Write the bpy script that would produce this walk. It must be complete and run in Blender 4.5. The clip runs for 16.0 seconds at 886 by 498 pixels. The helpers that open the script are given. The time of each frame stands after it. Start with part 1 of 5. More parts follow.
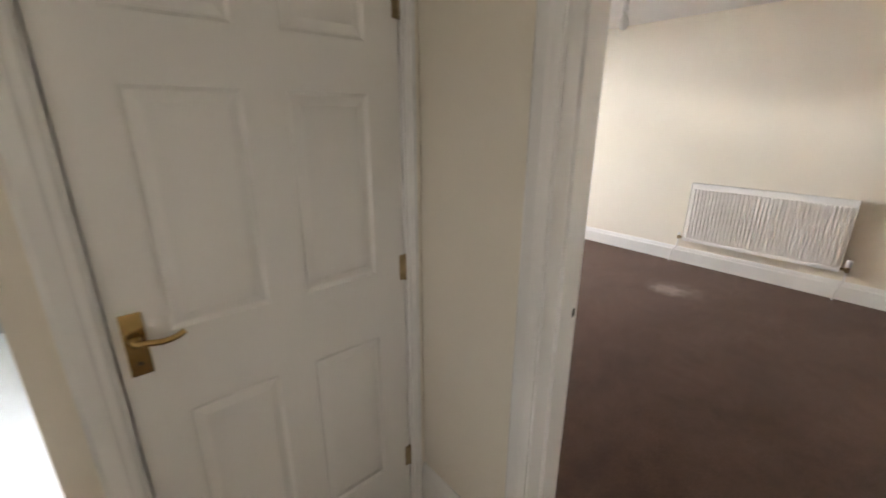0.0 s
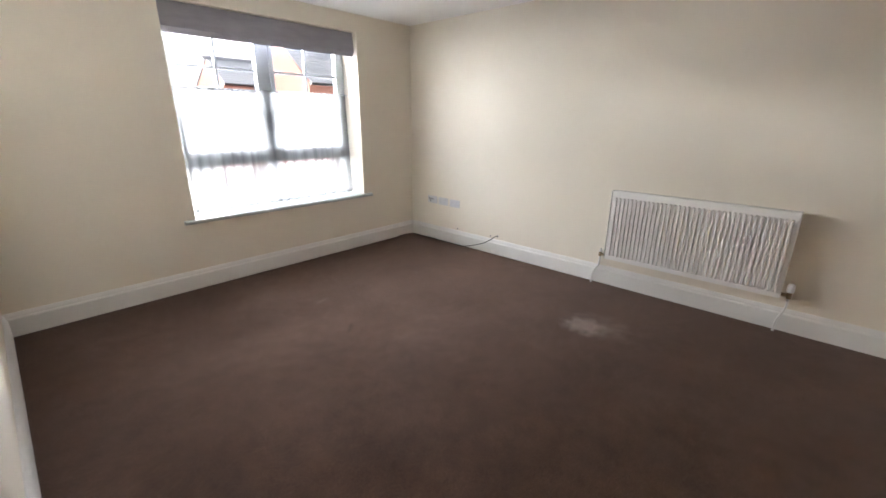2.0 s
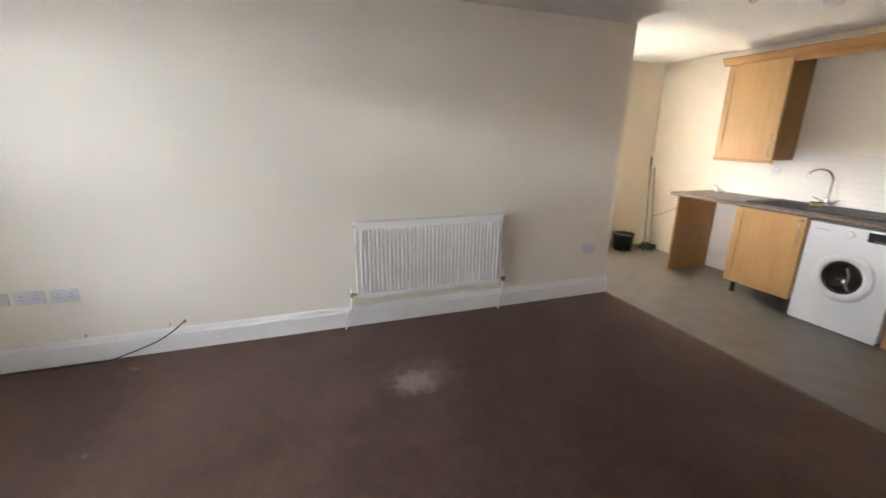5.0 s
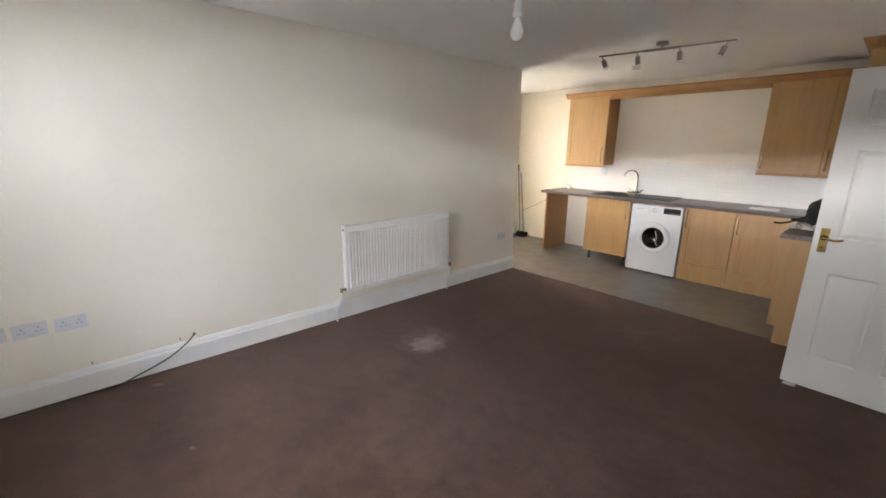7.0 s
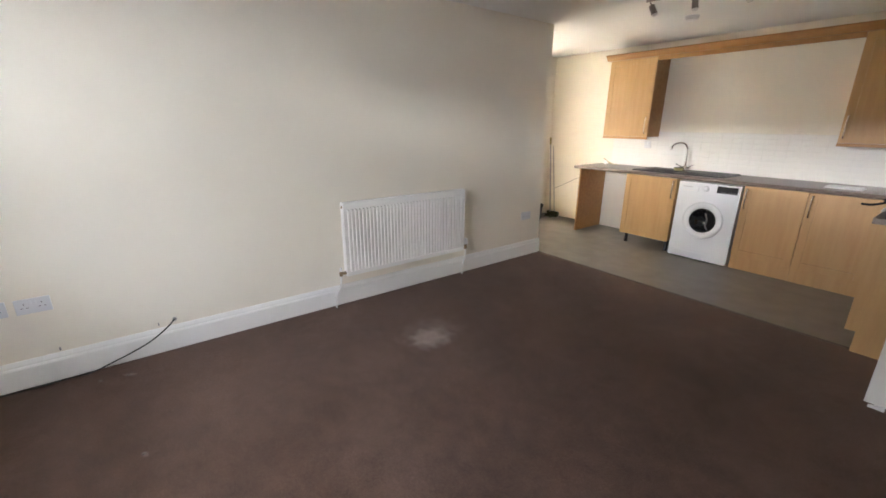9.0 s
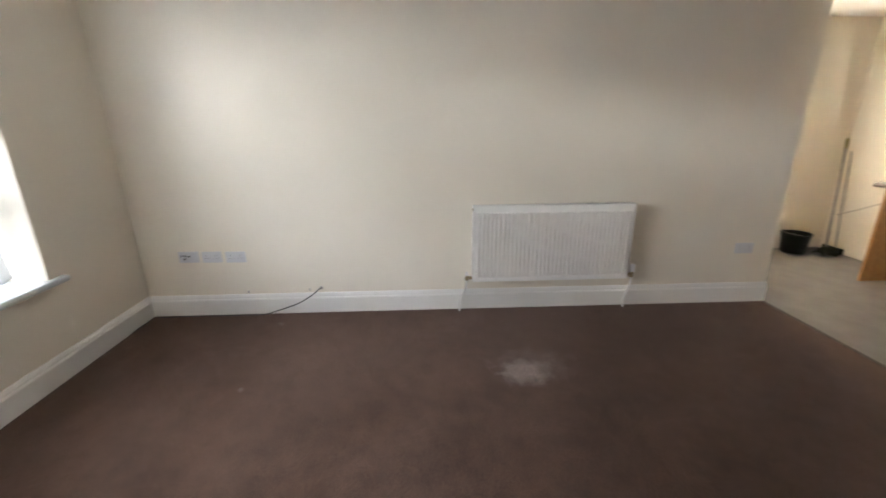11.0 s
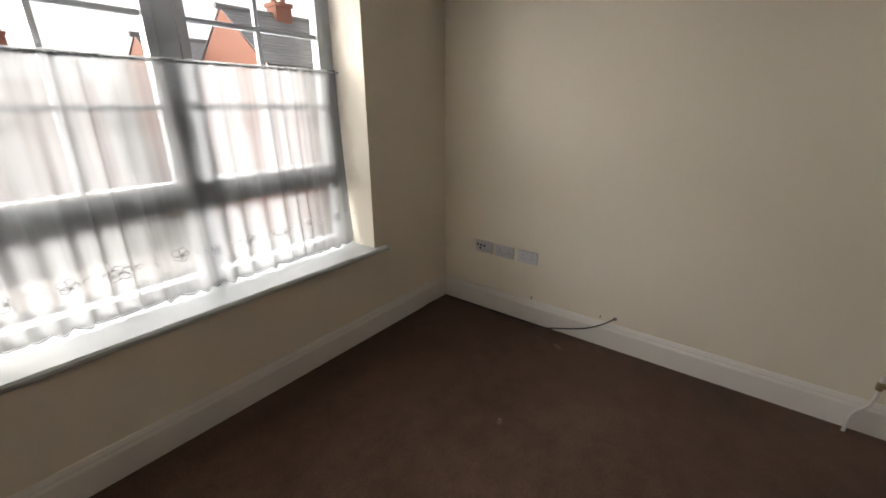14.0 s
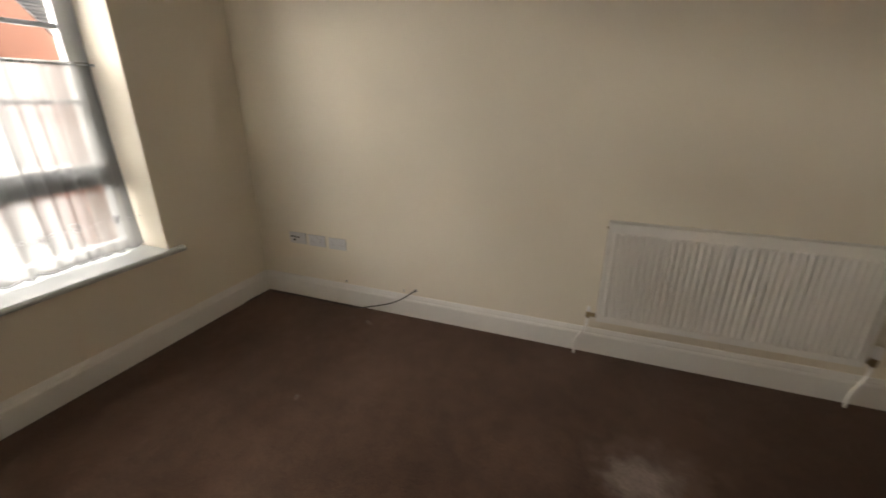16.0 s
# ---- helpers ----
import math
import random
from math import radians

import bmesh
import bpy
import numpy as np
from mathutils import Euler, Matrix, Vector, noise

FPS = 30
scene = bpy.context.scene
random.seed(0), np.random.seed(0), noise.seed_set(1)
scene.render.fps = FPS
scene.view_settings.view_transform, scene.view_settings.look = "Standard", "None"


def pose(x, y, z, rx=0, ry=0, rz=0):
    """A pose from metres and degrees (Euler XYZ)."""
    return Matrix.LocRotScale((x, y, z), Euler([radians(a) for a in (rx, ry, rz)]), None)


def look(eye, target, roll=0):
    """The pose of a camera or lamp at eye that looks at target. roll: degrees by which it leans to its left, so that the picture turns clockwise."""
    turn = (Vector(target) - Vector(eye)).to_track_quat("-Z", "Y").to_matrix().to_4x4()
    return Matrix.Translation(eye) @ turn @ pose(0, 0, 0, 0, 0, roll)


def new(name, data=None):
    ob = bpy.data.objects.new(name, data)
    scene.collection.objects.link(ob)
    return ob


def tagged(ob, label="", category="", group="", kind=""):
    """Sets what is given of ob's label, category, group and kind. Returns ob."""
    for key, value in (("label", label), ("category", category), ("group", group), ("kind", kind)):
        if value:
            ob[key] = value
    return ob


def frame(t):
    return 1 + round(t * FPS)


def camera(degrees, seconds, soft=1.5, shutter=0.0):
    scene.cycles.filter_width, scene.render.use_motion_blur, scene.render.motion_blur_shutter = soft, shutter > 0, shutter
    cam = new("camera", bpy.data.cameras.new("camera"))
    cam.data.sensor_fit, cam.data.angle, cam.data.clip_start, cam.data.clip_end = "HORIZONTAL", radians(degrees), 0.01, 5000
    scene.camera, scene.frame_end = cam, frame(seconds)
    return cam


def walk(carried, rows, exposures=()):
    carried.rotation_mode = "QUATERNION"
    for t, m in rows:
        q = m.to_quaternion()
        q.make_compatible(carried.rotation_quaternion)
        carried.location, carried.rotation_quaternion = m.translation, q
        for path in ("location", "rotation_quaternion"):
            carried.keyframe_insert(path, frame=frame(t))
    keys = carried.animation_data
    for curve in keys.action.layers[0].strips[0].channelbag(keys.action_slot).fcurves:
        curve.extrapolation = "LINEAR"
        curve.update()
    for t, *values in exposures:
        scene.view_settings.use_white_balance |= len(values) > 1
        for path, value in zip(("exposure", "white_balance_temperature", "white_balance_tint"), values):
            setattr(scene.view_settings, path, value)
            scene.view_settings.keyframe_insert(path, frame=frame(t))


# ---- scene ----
cam = camera(94.6, 16.0, soft=1.6, shutter=0.25)
PATH = [
    (0, (-0.524, -0.431, 1.481), (0.718, 1.011, 0.866), 0.2),
    (0.5, (-0.227, -0.484, 1.415), (1.15, 0.837, 0.815), 0.1),
    (1, (0.051, -0.474, 1.434), (1.448, 0.82, 0.822), 0.1),
    (1.5, (0.364, -0.317, 1.4), (1.764, 0.976, 0.793), 0.3),
    (2, (0.602, -0.199, 1.419), (2.008, 1.087, 0.81), 0.4),
    (2.5, (0.907, -0.116, 1.482), (2.331, 1.148, 0.871), 0.5),
    (3, (1.061, 0.093, 1.521), (2.562, 1.265, 0.91), 0.8),
    (3.5, (1.094, 0.426, 1.53), (2.779, 1.322, 0.932), 1.2),
    (4, (1.004, 0.727, 1.503), (2.871, 1.143, 0.918), 1.4),
    (4.5, (1.028, 1.115, 1.459), (2.943, 0.926, 0.914), 1.6),
    (5, (1.085, 1.441, 1.493), (2.895, 0.787, 0.951), 0.9),
    (5.2, (1.052, 1.604, 1.493), (2.794, 0.792, 0.941), 0.9),
    (7.3, (0.929, 2.827, 1.548), (2.357, 1.511, 1.071), 0.6),
    (7.5, (0.913, 2.854, 1.553), (2.344, 1.536, 1.086), 0.5),
    (8, (0.99, 2.776, 1.485), (2.431, 1.47, 1.015), 0.5),
    (8.2, (1.062, 2.691, 1.442), (2.51, 1.402, 0.951), 0.4),
    (10.3, (1.166, 1.72, 1.522), (2.909, 1.006, 0.849), -0.2),
    (10.5, (1.167, 1.63, 1.533), (2.959, 1.031, 0.878), -0.3),
    (11, (1.121, 1.397, 1.464), (3.027, 1.323, 0.86), -0.5),
    (11.5, (0.995, 1.347, 1.499), (2.812, 1.906, 0.88), -0.4),
    (12, (0.947, 1.345, 1.494), (2.584, 2.31, 0.87), -0.4),
    (12.5, (1.048, 1.426, 1.49), (2.594, 2.521, 0.85), -0.4),
    (13, (1.232, 1.517, 1.491), (2.746, 2.653, 0.843), -0.3),
    (13.5, (1.478, 1.585, 1.465), (2.972, 2.744, 0.812), -0.2),
    (14, (1.705, 1.712, 1.467), (3.197, 2.866, 0.802), -0.1),
    (14.5, (1.925, 1.937, 1.421), (3.414, 3.091, 0.75), -0.1),
    (15, (1.996, 1.971, 1.424), (3.51, 3.087, 0.743), -0.1),
    (15.5, (1.907, 1.635, 1.476), (3.49, 2.646, 0.787), -0.1),
    (16, (1.796, 1.135, 1.483), (3.546, 1.807, 0.786), 0.0),
]
EXPOSURE = [(0, 2.7, 6350, 14), (0.6, 2.7, 6300, 14), (1.1, 2.6, 6300, 13), (2.5, 2.2, 6000, 13), (5, 2.15, 5900, 13), (8, 2.15, 5850, 13), (11.2, 2.1, 6050, 12),
            (13, 1.45, 6350, 12), (14, 0.95, 6900, 13), (15.2, 0.85, 7100, 13), (16, 1.2, 7400, 13)]
walk(cam, [(t, look(eye, target, roll)) for t, eye, target, roll in PATH], EXPOSURE)

# ---- world and light ----
world = bpy.data.worlds.new("overcast_sky")
scene.world = world
world.use_nodes = True
wn = world.node_tree
wn.nodes.clear()
sky = wn.nodes.new("ShaderNodeTexSky")
sky.sky_type = "NISHITA"
sky.sun_disc = False
sky.sun_elevation, sky.sun_rotation = radians(50), radians(20)
sky.air_density, sky.dust_density, sky.ozone_density = 1.0, 4.0, 1.0
hsv = wn.nodes.new("ShaderNodeHueSaturation")
hsv.inputs["Saturation"].default_value = 0.12
bg = wn.nodes.new("ShaderNodeBackground")
bg.inputs["Strength"].default_value = 0.10
wo = wn.nodes.new("ShaderNodeOutputWorld")
wn.links.new(sky.outputs[0], hsv.inputs["Color"])
wn.links.new(hsv.outputs[0], bg.inputs["Color"])
wn.links.new(bg.outputs[0], wo.inputs["Surface"])

sun_data = bpy.data.lights.new("sun", "SUN")
sun_data.energy, sun_data.angle, sun_data.color = 0.5, radians(20), (1.0, 0.96, 0.9)
sun = new("sun", sun_data)
sun.matrix_world = look((6.0, 20.0, 30.0), (2.0, 8.0, 0.0))


def area_light(name, eye, target, w, h, watts, colour):
    data = bpy.data.lights.new(name, "AREA")
    data.shape, data.size, data.size_y, data.energy, data.color = "RECTANGLE", w, h, watts, colour
    ob = new(name, data)
    ob.matrix_world = look(eye, target)
    return ob


# lamps added outside to stand in for skylight and brighten the rooms
area_light("window_skylight", (-4.0, 12.2, 3.3), (2.7, 3.7, 1.4), 13.0, 6.0, 1400, (1.0, 0.985, 0.96))
# low band of light added beyond the far terrace to reach the open door
area_light("window_fill_low", (2.0, 36.0, 5.8), (2.5, 3.6, 1.4), 24.0, 3.2, 10500, (1.0, 0.95, 0.88))
# unseen fill lamp, aimed so the west wall bounces light into the room
area_light("window_fill_across", (10.2, 7.3, 1.35), (2.4, 3.7, 1.3), 4.4, 1.6, 5200, (0.98, 0.985, 1.0))
area_light("window_skylight_above", (2.53, 9.0, 6.6), (2.53, 3.6, 1.3), 9.0, 3.0, 1100, (0.96, 0.98, 1.0))
area_light("kitchen_window_skylight", (7.3, -1.6, 2.4), (5.2, -1.85, 1.4), 2.2, 2.0, 360, (1.0, 0.80, 0.55))
# bathroom fill lamp, behind a window added out of view
area_light("bathroom_window_fill", (-1.2, 4.3, 1.9), (-1.2, 3.0, 1.2), 0.9, 0.9, 2.2, (0.95, 0.98, 1.0))
# lamp added to brighten the hall through its unseen window
area_light("hall_window_fill", (-2.35, -0.75, 1.7), (-0.5, -0.5, 1.2), 1.0, 1.3, 0.95, (1.0, 0.86, 0.66))


# ---- materials ----
def material(name, colour, rough=0.6, metal=0.0, colour2=None, scale=4.0, amount=0.3, grain=0.0, grain_scale=300.0,
             stretch=(1, 1, 1), spec=0.5, random_by="", coat=0.0, streak=0.0):
    """A surface with broad patchiness (scale, amount), fine relief (grain) and its gloss broken up."""
    m = bpy.data.materials.new(name)
    m.use_nodes = True
    nt = m.node_tree
    b = nt.nodes["Principled BSDF"]
    L = nt.links.new
    tc = nt.nodes.new("ShaderNodeTexCoord")
    mp = nt.nodes.new("ShaderNodeMapping")
    mp.inputs["Scale"].default_value = stretch
    L(tc.outputs["Object"], mp.inputs["Vector"])
    n1 = nt.nodes.new("ShaderNodeTexNoise")
    n1.inputs["Scale"].default_value, n1.inputs["Detail"].default_value = scale, 5.0
    L(mp.outputs[0], n1.inputs["Vector"])
    n2 = nt.nodes.new("ShaderNodeTexNoise")
    n2.inputs["Scale"].default_value, n2.inputs["Detail"].default_value = grain_scale, 3.0
    L(mp.outputs[0], n2.inputs["Vector"])
    mix = nt.nodes.new("ShaderNodeMix")
    mix.data_type = "RGBA"
    c2 = colour2 or tuple(c * (1 - amount) for c in colour)
    mix.inputs["A"].default_value, mix.inputs["B"].default_value = (*colour, 1), (*c2, 1)
    ramp = nt.nodes.new("ShaderNodeMapRange")
    ramp.inputs["From Min"].default_value, ramp.inputs["From Max"].default_value = 0.35, 0.7
    L(n1.outputs["Fac"], ramp.inputs["Value"])
    L(ramp.outputs[0], mix.inputs["Factor"])
    out = mix.outputs["Result"]
    if streak:
        g = nt.nodes.new("ShaderNodeMix")
        g.data_type, g.blend_type = "RGBA", "MULTIPLY"
        g.inputs["Factor"].default_value = streak
        L(out, g.inputs["A"])
        cr = nt.nodes.new("ShaderNodeMapRange")
        cr.inputs["From Min"].default_value, cr.inputs["From Max"].default_value = 0.3, 0.7
        cr.inputs["To Min"].default_value, cr.inputs["To Max"].default_value = 0.35, 1.15
        L(n2.outputs["Fac"], cr.inputs["Value"])
        L(cr.outputs[0], g.inputs["B"])
        out = g.outputs["Result"]
    if random_by:
        info = nt.nodes.new("ShaderNodeObjectInfo" if random_by == "object" else "ShaderNodeNewGeometry")
        h = nt.nodes.new("ShaderNodeHueSaturation")
        r = nt.nodes.new("ShaderNodeMapRange")
        r.inputs["To Min"].default_value, r.inputs["To Max"].default_value = 0.95, 1.04
        L(info.outputs["Random" if random_by == "object" else "Random Per Island"], r.inputs["Value"])
        L(r.outputs[0], h.inputs["Value"])
        L(out, h.inputs["Color"])
        out = h.outputs[0]
    L(out, b.inputs["Base Color"])
    rr = nt.nodes.new("ShaderNodeMapRange")
    rr.inputs["To Min"].default_value, rr.inputs["To Max"].default_value = max(0.02, rough - 0.03), min(1.0, rough + 0.03)
    L(n1.outputs["Fac"], rr.inputs["Value"])
    L(rr.outputs[0], b.inputs["Roughness"])
    b.inputs["Metallic"].default_value = metal
    b.inputs["Specular IOR Level"].default_value = spec
    b.inputs["Coat Weight"].default_value = coat
    if grain:
        bump = nt.nodes.new("ShaderNodeBump")
        bump.inputs["Strength"].default_value, bump.inputs["Distance"].default_value = grain, 0.004
        L(n2.outputs["Fac"], bump.inputs["Height"])
        L(bump.outputs[0], b.inputs["Normal"])
    return m


WALL = material("magnolia_emulsion", (0.81, 0.755, 0.65), 0.75, scale=1.3, amount=0.05, grain=0.12, grain_scale=160, spec=0.3)
CEIL = material("white_ceiling_emulsion", (0.86, 0.845, 0.82), 0.85, scale=1.1, amount=0.05, grain=0.1, grain_scale=140, spec=0.2)
GLOSS = material("white_gloss_paint", (0.80, 0.79, 0.76), 0.36, scale=2.5, amount=0.06, grain=0.06, grain_scale=60)
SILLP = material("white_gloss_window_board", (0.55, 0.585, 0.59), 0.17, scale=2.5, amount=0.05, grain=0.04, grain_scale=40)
DOORW = material("white_satin_door_paint", (0.78, 0.76, 0.72), 0.42, scale=2.0, amount=0.05, grain=0.1, grain_scale=90, stretch=(1, 1, 0.12))
RADW = material("white_radiator_enamel", (0.86, 0.85, 0.82), 0.62, scale=3, amount=0.04, spec=0.25)
# white frame paint; the bluish grey is backlit shade put into the colour
UPVC_SHADED = material("shaded_white_window_paint", (0.45, 0.49, 0.52), 0.4, scale=3, amount=0.08, grain=0.05, grain_scale=80)
OAK = material("light_oak_veneer", (0.51, 0.315, 0.13), 0.42, colour2=(0.455, 0.27, 0.105), scale=3.5, grain=0.08, grain_scale=60, stretch=(6, 6, 0.5), streak=0.07)
OAKD = material("oak_edge_moulding", (0.43, 0.225, 0.078), 0.45, colour2=(0.35, 0.175, 0.058), scale=4, grain=0.08, grain_scale=60, stretch=(0.5, 6, 6), streak=0.25)
WTOP = material("stone_effect_laminate", (0.24, 0.19, 0.16), 0.36, colour2=(0.14, 0.108, 0.092), scale=45, grain=0.03, grain_scale=200, streak=0.3)
SINK = material("grey_composite_sink", (0.045, 0.045, 0.048), 0.40, scale=60, amount=0.4, grain=0.1, grain_scale=300)
TILEW = material("white_glazed_tile", (0.78, 0.76, 0.72), 0.12, scale=5, amount=0.04)
GROUT = material("white_grout", (0.76, 0.74, 0.70), 0.85, scale=12, amount=0.2, grain=0.2, grain_scale=250)
WHITE_PL = material("white_plastic", (0.78, 0.78, 0.78), 0.38, scale=4, amount=0.04)
APPL = material("white_appliance_enamel", (0.73, 0.74, 0.76), 0.36, scale=2, amount=0.03)
PINH = material("shaded_pin_slot", (0.26, 0.25, 0.25), 0.7, scale=10, amount=0.2)
SOCKW = material("off_white_socket_plastic", (0.65, 0.655, 0.67), 0.45, scale=4, amount=0.06)
BLACK_PL = material("black_plastic", (0.012, 0.012, 0.013), 0.35, scale=8, amount=0.3)
BLACK_CL = material("black_fabric", (0.008, 0.008, 0.009), 0.9, scale=20, amount=0.4, grain=0.5, grain_scale=300)
CHROME = material("polished_chrome", (0.75, 0.75, 0.76), 0.1, metal=1.0, scale=5, amount=0.08)
STEEL = material("brushed_steel", (0.36, 0.34, 0.32), 0.3, metal=1.0, scale=5, amount=0.2, grain=0.05, grain_scale=200)
BRASS = material("polished_brass", (0.55, 0.38, 0.15), 0.2, metal=1.0, scale=20, amount=0.25)
PEWTER = material("brushed_nickel", (0.74, 0.66, 0.55), 0.25, metal=1.0, scale=14, amount=0.2)
AGED = material("tarnished_brass", (0.42, 0.32, 0.19), 0.42, metal=1.0, scale=25, amount=0.4)
BLIND = material("grey_blind_fabric", (0.34, 0.33, 0.37), 0.9, scale=6, amount=0.12, grain=0.3, grain_scale=500, stretch=(1, 1, 4))
BRICK = material("red_brick_facing", (0.38, 0.175, 0.125), 0.9, colour2=(0.28, 0.12, 0.085), scale=9, grain=0.2, grain_scale=60, random_by="")
SLATE = material("grey_slate", (0.25, 0.26, 0.28), 0.75, colour2=(0.17, 0.178, 0.195), scale=2.0, grain=0.2, grain_scale=40, random_by="island")
ASPH = material("wet_asphalt", (0.05, 0.05, 0.052), 0.8, scale=3, amount=0.3, grain=0.4, grain_scale=90)
PAVE = material("concrete_paving", (0.27, 0.26, 0.245), 0.85, scale=2, amount=0.25, grain=0.3, grain_scale=60)
BATHW = material("white_bathroom_vinyl", (0.70, 0.73, 0.74), 0.38, scale=3, amount=0.06)
BUCKET = material("dark_green_plastic", (0.02, 0.026, 0.022), 0.45, scale=8, amount=0.3)
WOODH = material("pale_wood_handle", (0.48, 0.36, 0.20), 0.6, scale=12, amount=0.25, stretch=(1, 1, 0.2))
ALU = material("grey_aluminium_tube", (0.40, 0.40, 0.40), 0.35, metal=0.8, scale=12, amount=0.2)
MOPH = material("dirty_mop_cotton", (0.05, 0.06, 0.035), 0.95, scale=30, amount=0.4, grain=0.6, grain_scale=300)
SPONGE = material("yellow_green_sponge", (0.36, 0.32, 0.14), 0.9, scale=40, amount=0.4, grain=0.6, grain_scale=300)
BROWN = material("brown_tape", (0.10, 0.035, 0.014), 0.5, scale=20, amount=0.3)
HOLE = material("dark_socket_hole", (0.02, 0.018, 0.016), 0.8, scale=10, amount=0.2)
HEMT = material("pale_grey_hem_thread", (0.5, 0.5, 0.51), 0.8, scale=60, amount=0.2)
THREAD = material("grey_embroidery_thread", (0.30, 0.30, 0.32), 0.8, scale=60, amount=0.3)
FLUFF = material("pale_lint", (0.17, 0.14, 0.12), 0.95, scale=60, amount=0.4, grain=0.6, grain_scale=400)
FOIL = material("crumpled_clear_film", (0.70, 0.68, 0.66), 0.15, scale=20, amount=0.3, grain=0.5, grain_scale=40)
LABEL = material("dark_control_panel", (0.02, 0.02, 0.022), 0.15, scale=8, amount=0.2)
PRINT = material("pale_grey_print", (0.5, 0.5, 0.52), 0.5, scale=30, amount=0.1)


def carpet_material():
    m = material("brown_twist_pile_carpet", (0.106, 0.062, 0.0435), 0.97, colour2=(0.079, 0.0445, 0.0305), scale=1.6,
                 grain=1.0, grain_scale=190, spec=0.15, streak=0.6)
    nt = m.node_tree
    b = nt.nodes["Principled BSDF"]
    L = nt.links.new
    base = b.inputs["Base Color"].links[0].from_socket
    tc = nt.nodes.new("ShaderNodeTexCoord")
    b.inputs["Sheen Weight"].default_value, b.inputs["Sheen Roughness"].default_value = 0.20, 0.45
    b.inputs["Sheen Tint"].default_value = (1.0, 0.82, 0.72, 1)

    def blot(cx, cy, rx, ry, turn, edge, ragged):
        """1 inside a worn, ragged-edged patch at (cx, cy), fading to 0."""
        mp = nt.nodes.new("ShaderNodeMapping")
        mp.vector_type = "TEXTURE"
        mp.inputs["Location"].default_value = (cx, cy, 0)
        mp.inputs["Rotation"].default_value = (0, 0, radians(turn))
        mp.inputs["Scale"].default_value = (rx, ry, 1)
        L(tc.outputs["Object"], mp.inputs["Vector"])
        ln = nt.nodes.new("ShaderNodeVectorMath")
        ln.operation = "LENGTH"
        L(mp.outputs[0], ln.inputs[0])
        nz = nt.nodes.new("ShaderNodeTexNoise")
        nz.inputs["Scale"].default_value, nz.inputs["Detail"].default_value = 14, 6
        L(tc.outputs["Object"], nz.inputs["Vector"])
        ma = nt.nodes.new("ShaderNodeMath")
        ma.operation = "MULTIPLY_ADD"
        ma.inputs[1].default_value = ragged
        L(nz.outputs["Fac"], ma.inputs[0])
        L(ln.outputs["Value"], ma.inputs[2])
        mr = nt.nodes.new("ShaderNodeMapRange")
        mr.interpolation_type = "SMOOTHSTEP"
        mr.inputs["From Min"].default_value, mr.inputs["From Max"].default_value = 1.0 + ragged * 0.5, 1.0 + ragged * 0.5 - edge
        L(ma.outputs[0], mr.inputs["Value"])
        return mr.outputs[0]

    for (cx, cy, rx, ry, turn, edge, ragged, tone, much) in (
            (3.24, 0.83, 0.165, 0.205, 20, 0.75, 0.9, (0.38, 0.32, 0.29), 0.50),
            (3.31, 0.77, 0.27, 0.34, 0, 0.8, 1.0, (0.26, 0.20, 0.17), 0.25),
            (2.18, 2.57, 0.085, 0.014, 12, 0.7, 0.6, (0.26, 0.20, 0.165), 0.4),
            (2.07, 2.03, 0.09, 0.016, 45, 0.6, 0.6, (0.024, 0.014, 0.012), 0.6),
            (3.15, 2.48, 0.03, 0.018, 10, 0.6, 0.6, (0.26, 0.20, 0.17), 0.28),
            (3.95, 2.52, 0.045, 0.02, 60, 0.6, 0.7, (0.30, 0.24, 0.20), 0.35),
            (1.9, 2.9, 0.5, 0.35, 20, 1.0, 0.8, (0.13, 0.085, 0.066), 0.3),
            (2.3, 1.5, 0.7, 0.4, 35, 1.0, 0.9, (0.12, 0.078, 0.062), 0.3)):
        mx = nt.nodes.new("ShaderNodeMix")
        mx.data_type = "RGBA"
        sc = nt.nodes.new("ShaderNodeMath")
        sc.operation = "MULTIPLY"
        sc.inputs[1].default_value = much
        L(blot(cx, cy, rx, ry, turn, edge, ragged), sc.inputs[0])
        L(sc.outputs[0], mx.inputs["Factor"])
        L(base, mx.inputs["A"])
        mx.inputs["B"].default_value = (*tone, 1)
        base = mx.outputs["Result"]
    # tufts, light and dark
    for size, low, high in ((75, 0.86, 1.14), (11, 0.88, 1.11), (2.6, 0.86, 1.12)):
        nz = nt.nodes.new("ShaderNodeTexNoise")
        nz.inputs["Scale"].default_value, nz.inputs["Detail"].default_value = size, 4
        L(tc.outputs["Object"], nz.inputs["Vector"])
        mr = nt.nodes.new("ShaderNodeMapRange")
        mr.inputs["From Min"].default_value, mr.inputs["From Max"].default_value = 0.34, 0.66
        mr.inputs["To Min"].default_value, mr.inputs["To Max"].default_value = low, high
        L(nz.outputs["Fac"], mr.inputs["Value"])
        vm = nt.nodes.new("ShaderNodeVectorMath")
        vm.operation = "SCALE"
        L(base, vm.inputs[0])
        L(mr.outputs[0], vm.inputs["Scale"])
        base = vm.outputs[0]
    L(base, b.inputs["Base Color"])
    return m


def vinyl_material():
    m = material("grey_stone_effect_vinyl", (0.185, 0.168, 0.150), 0.36, colour2=(0.150, 0.136, 0.122), scale=6.0, grain=0.04, grain_scale=120)
    return m


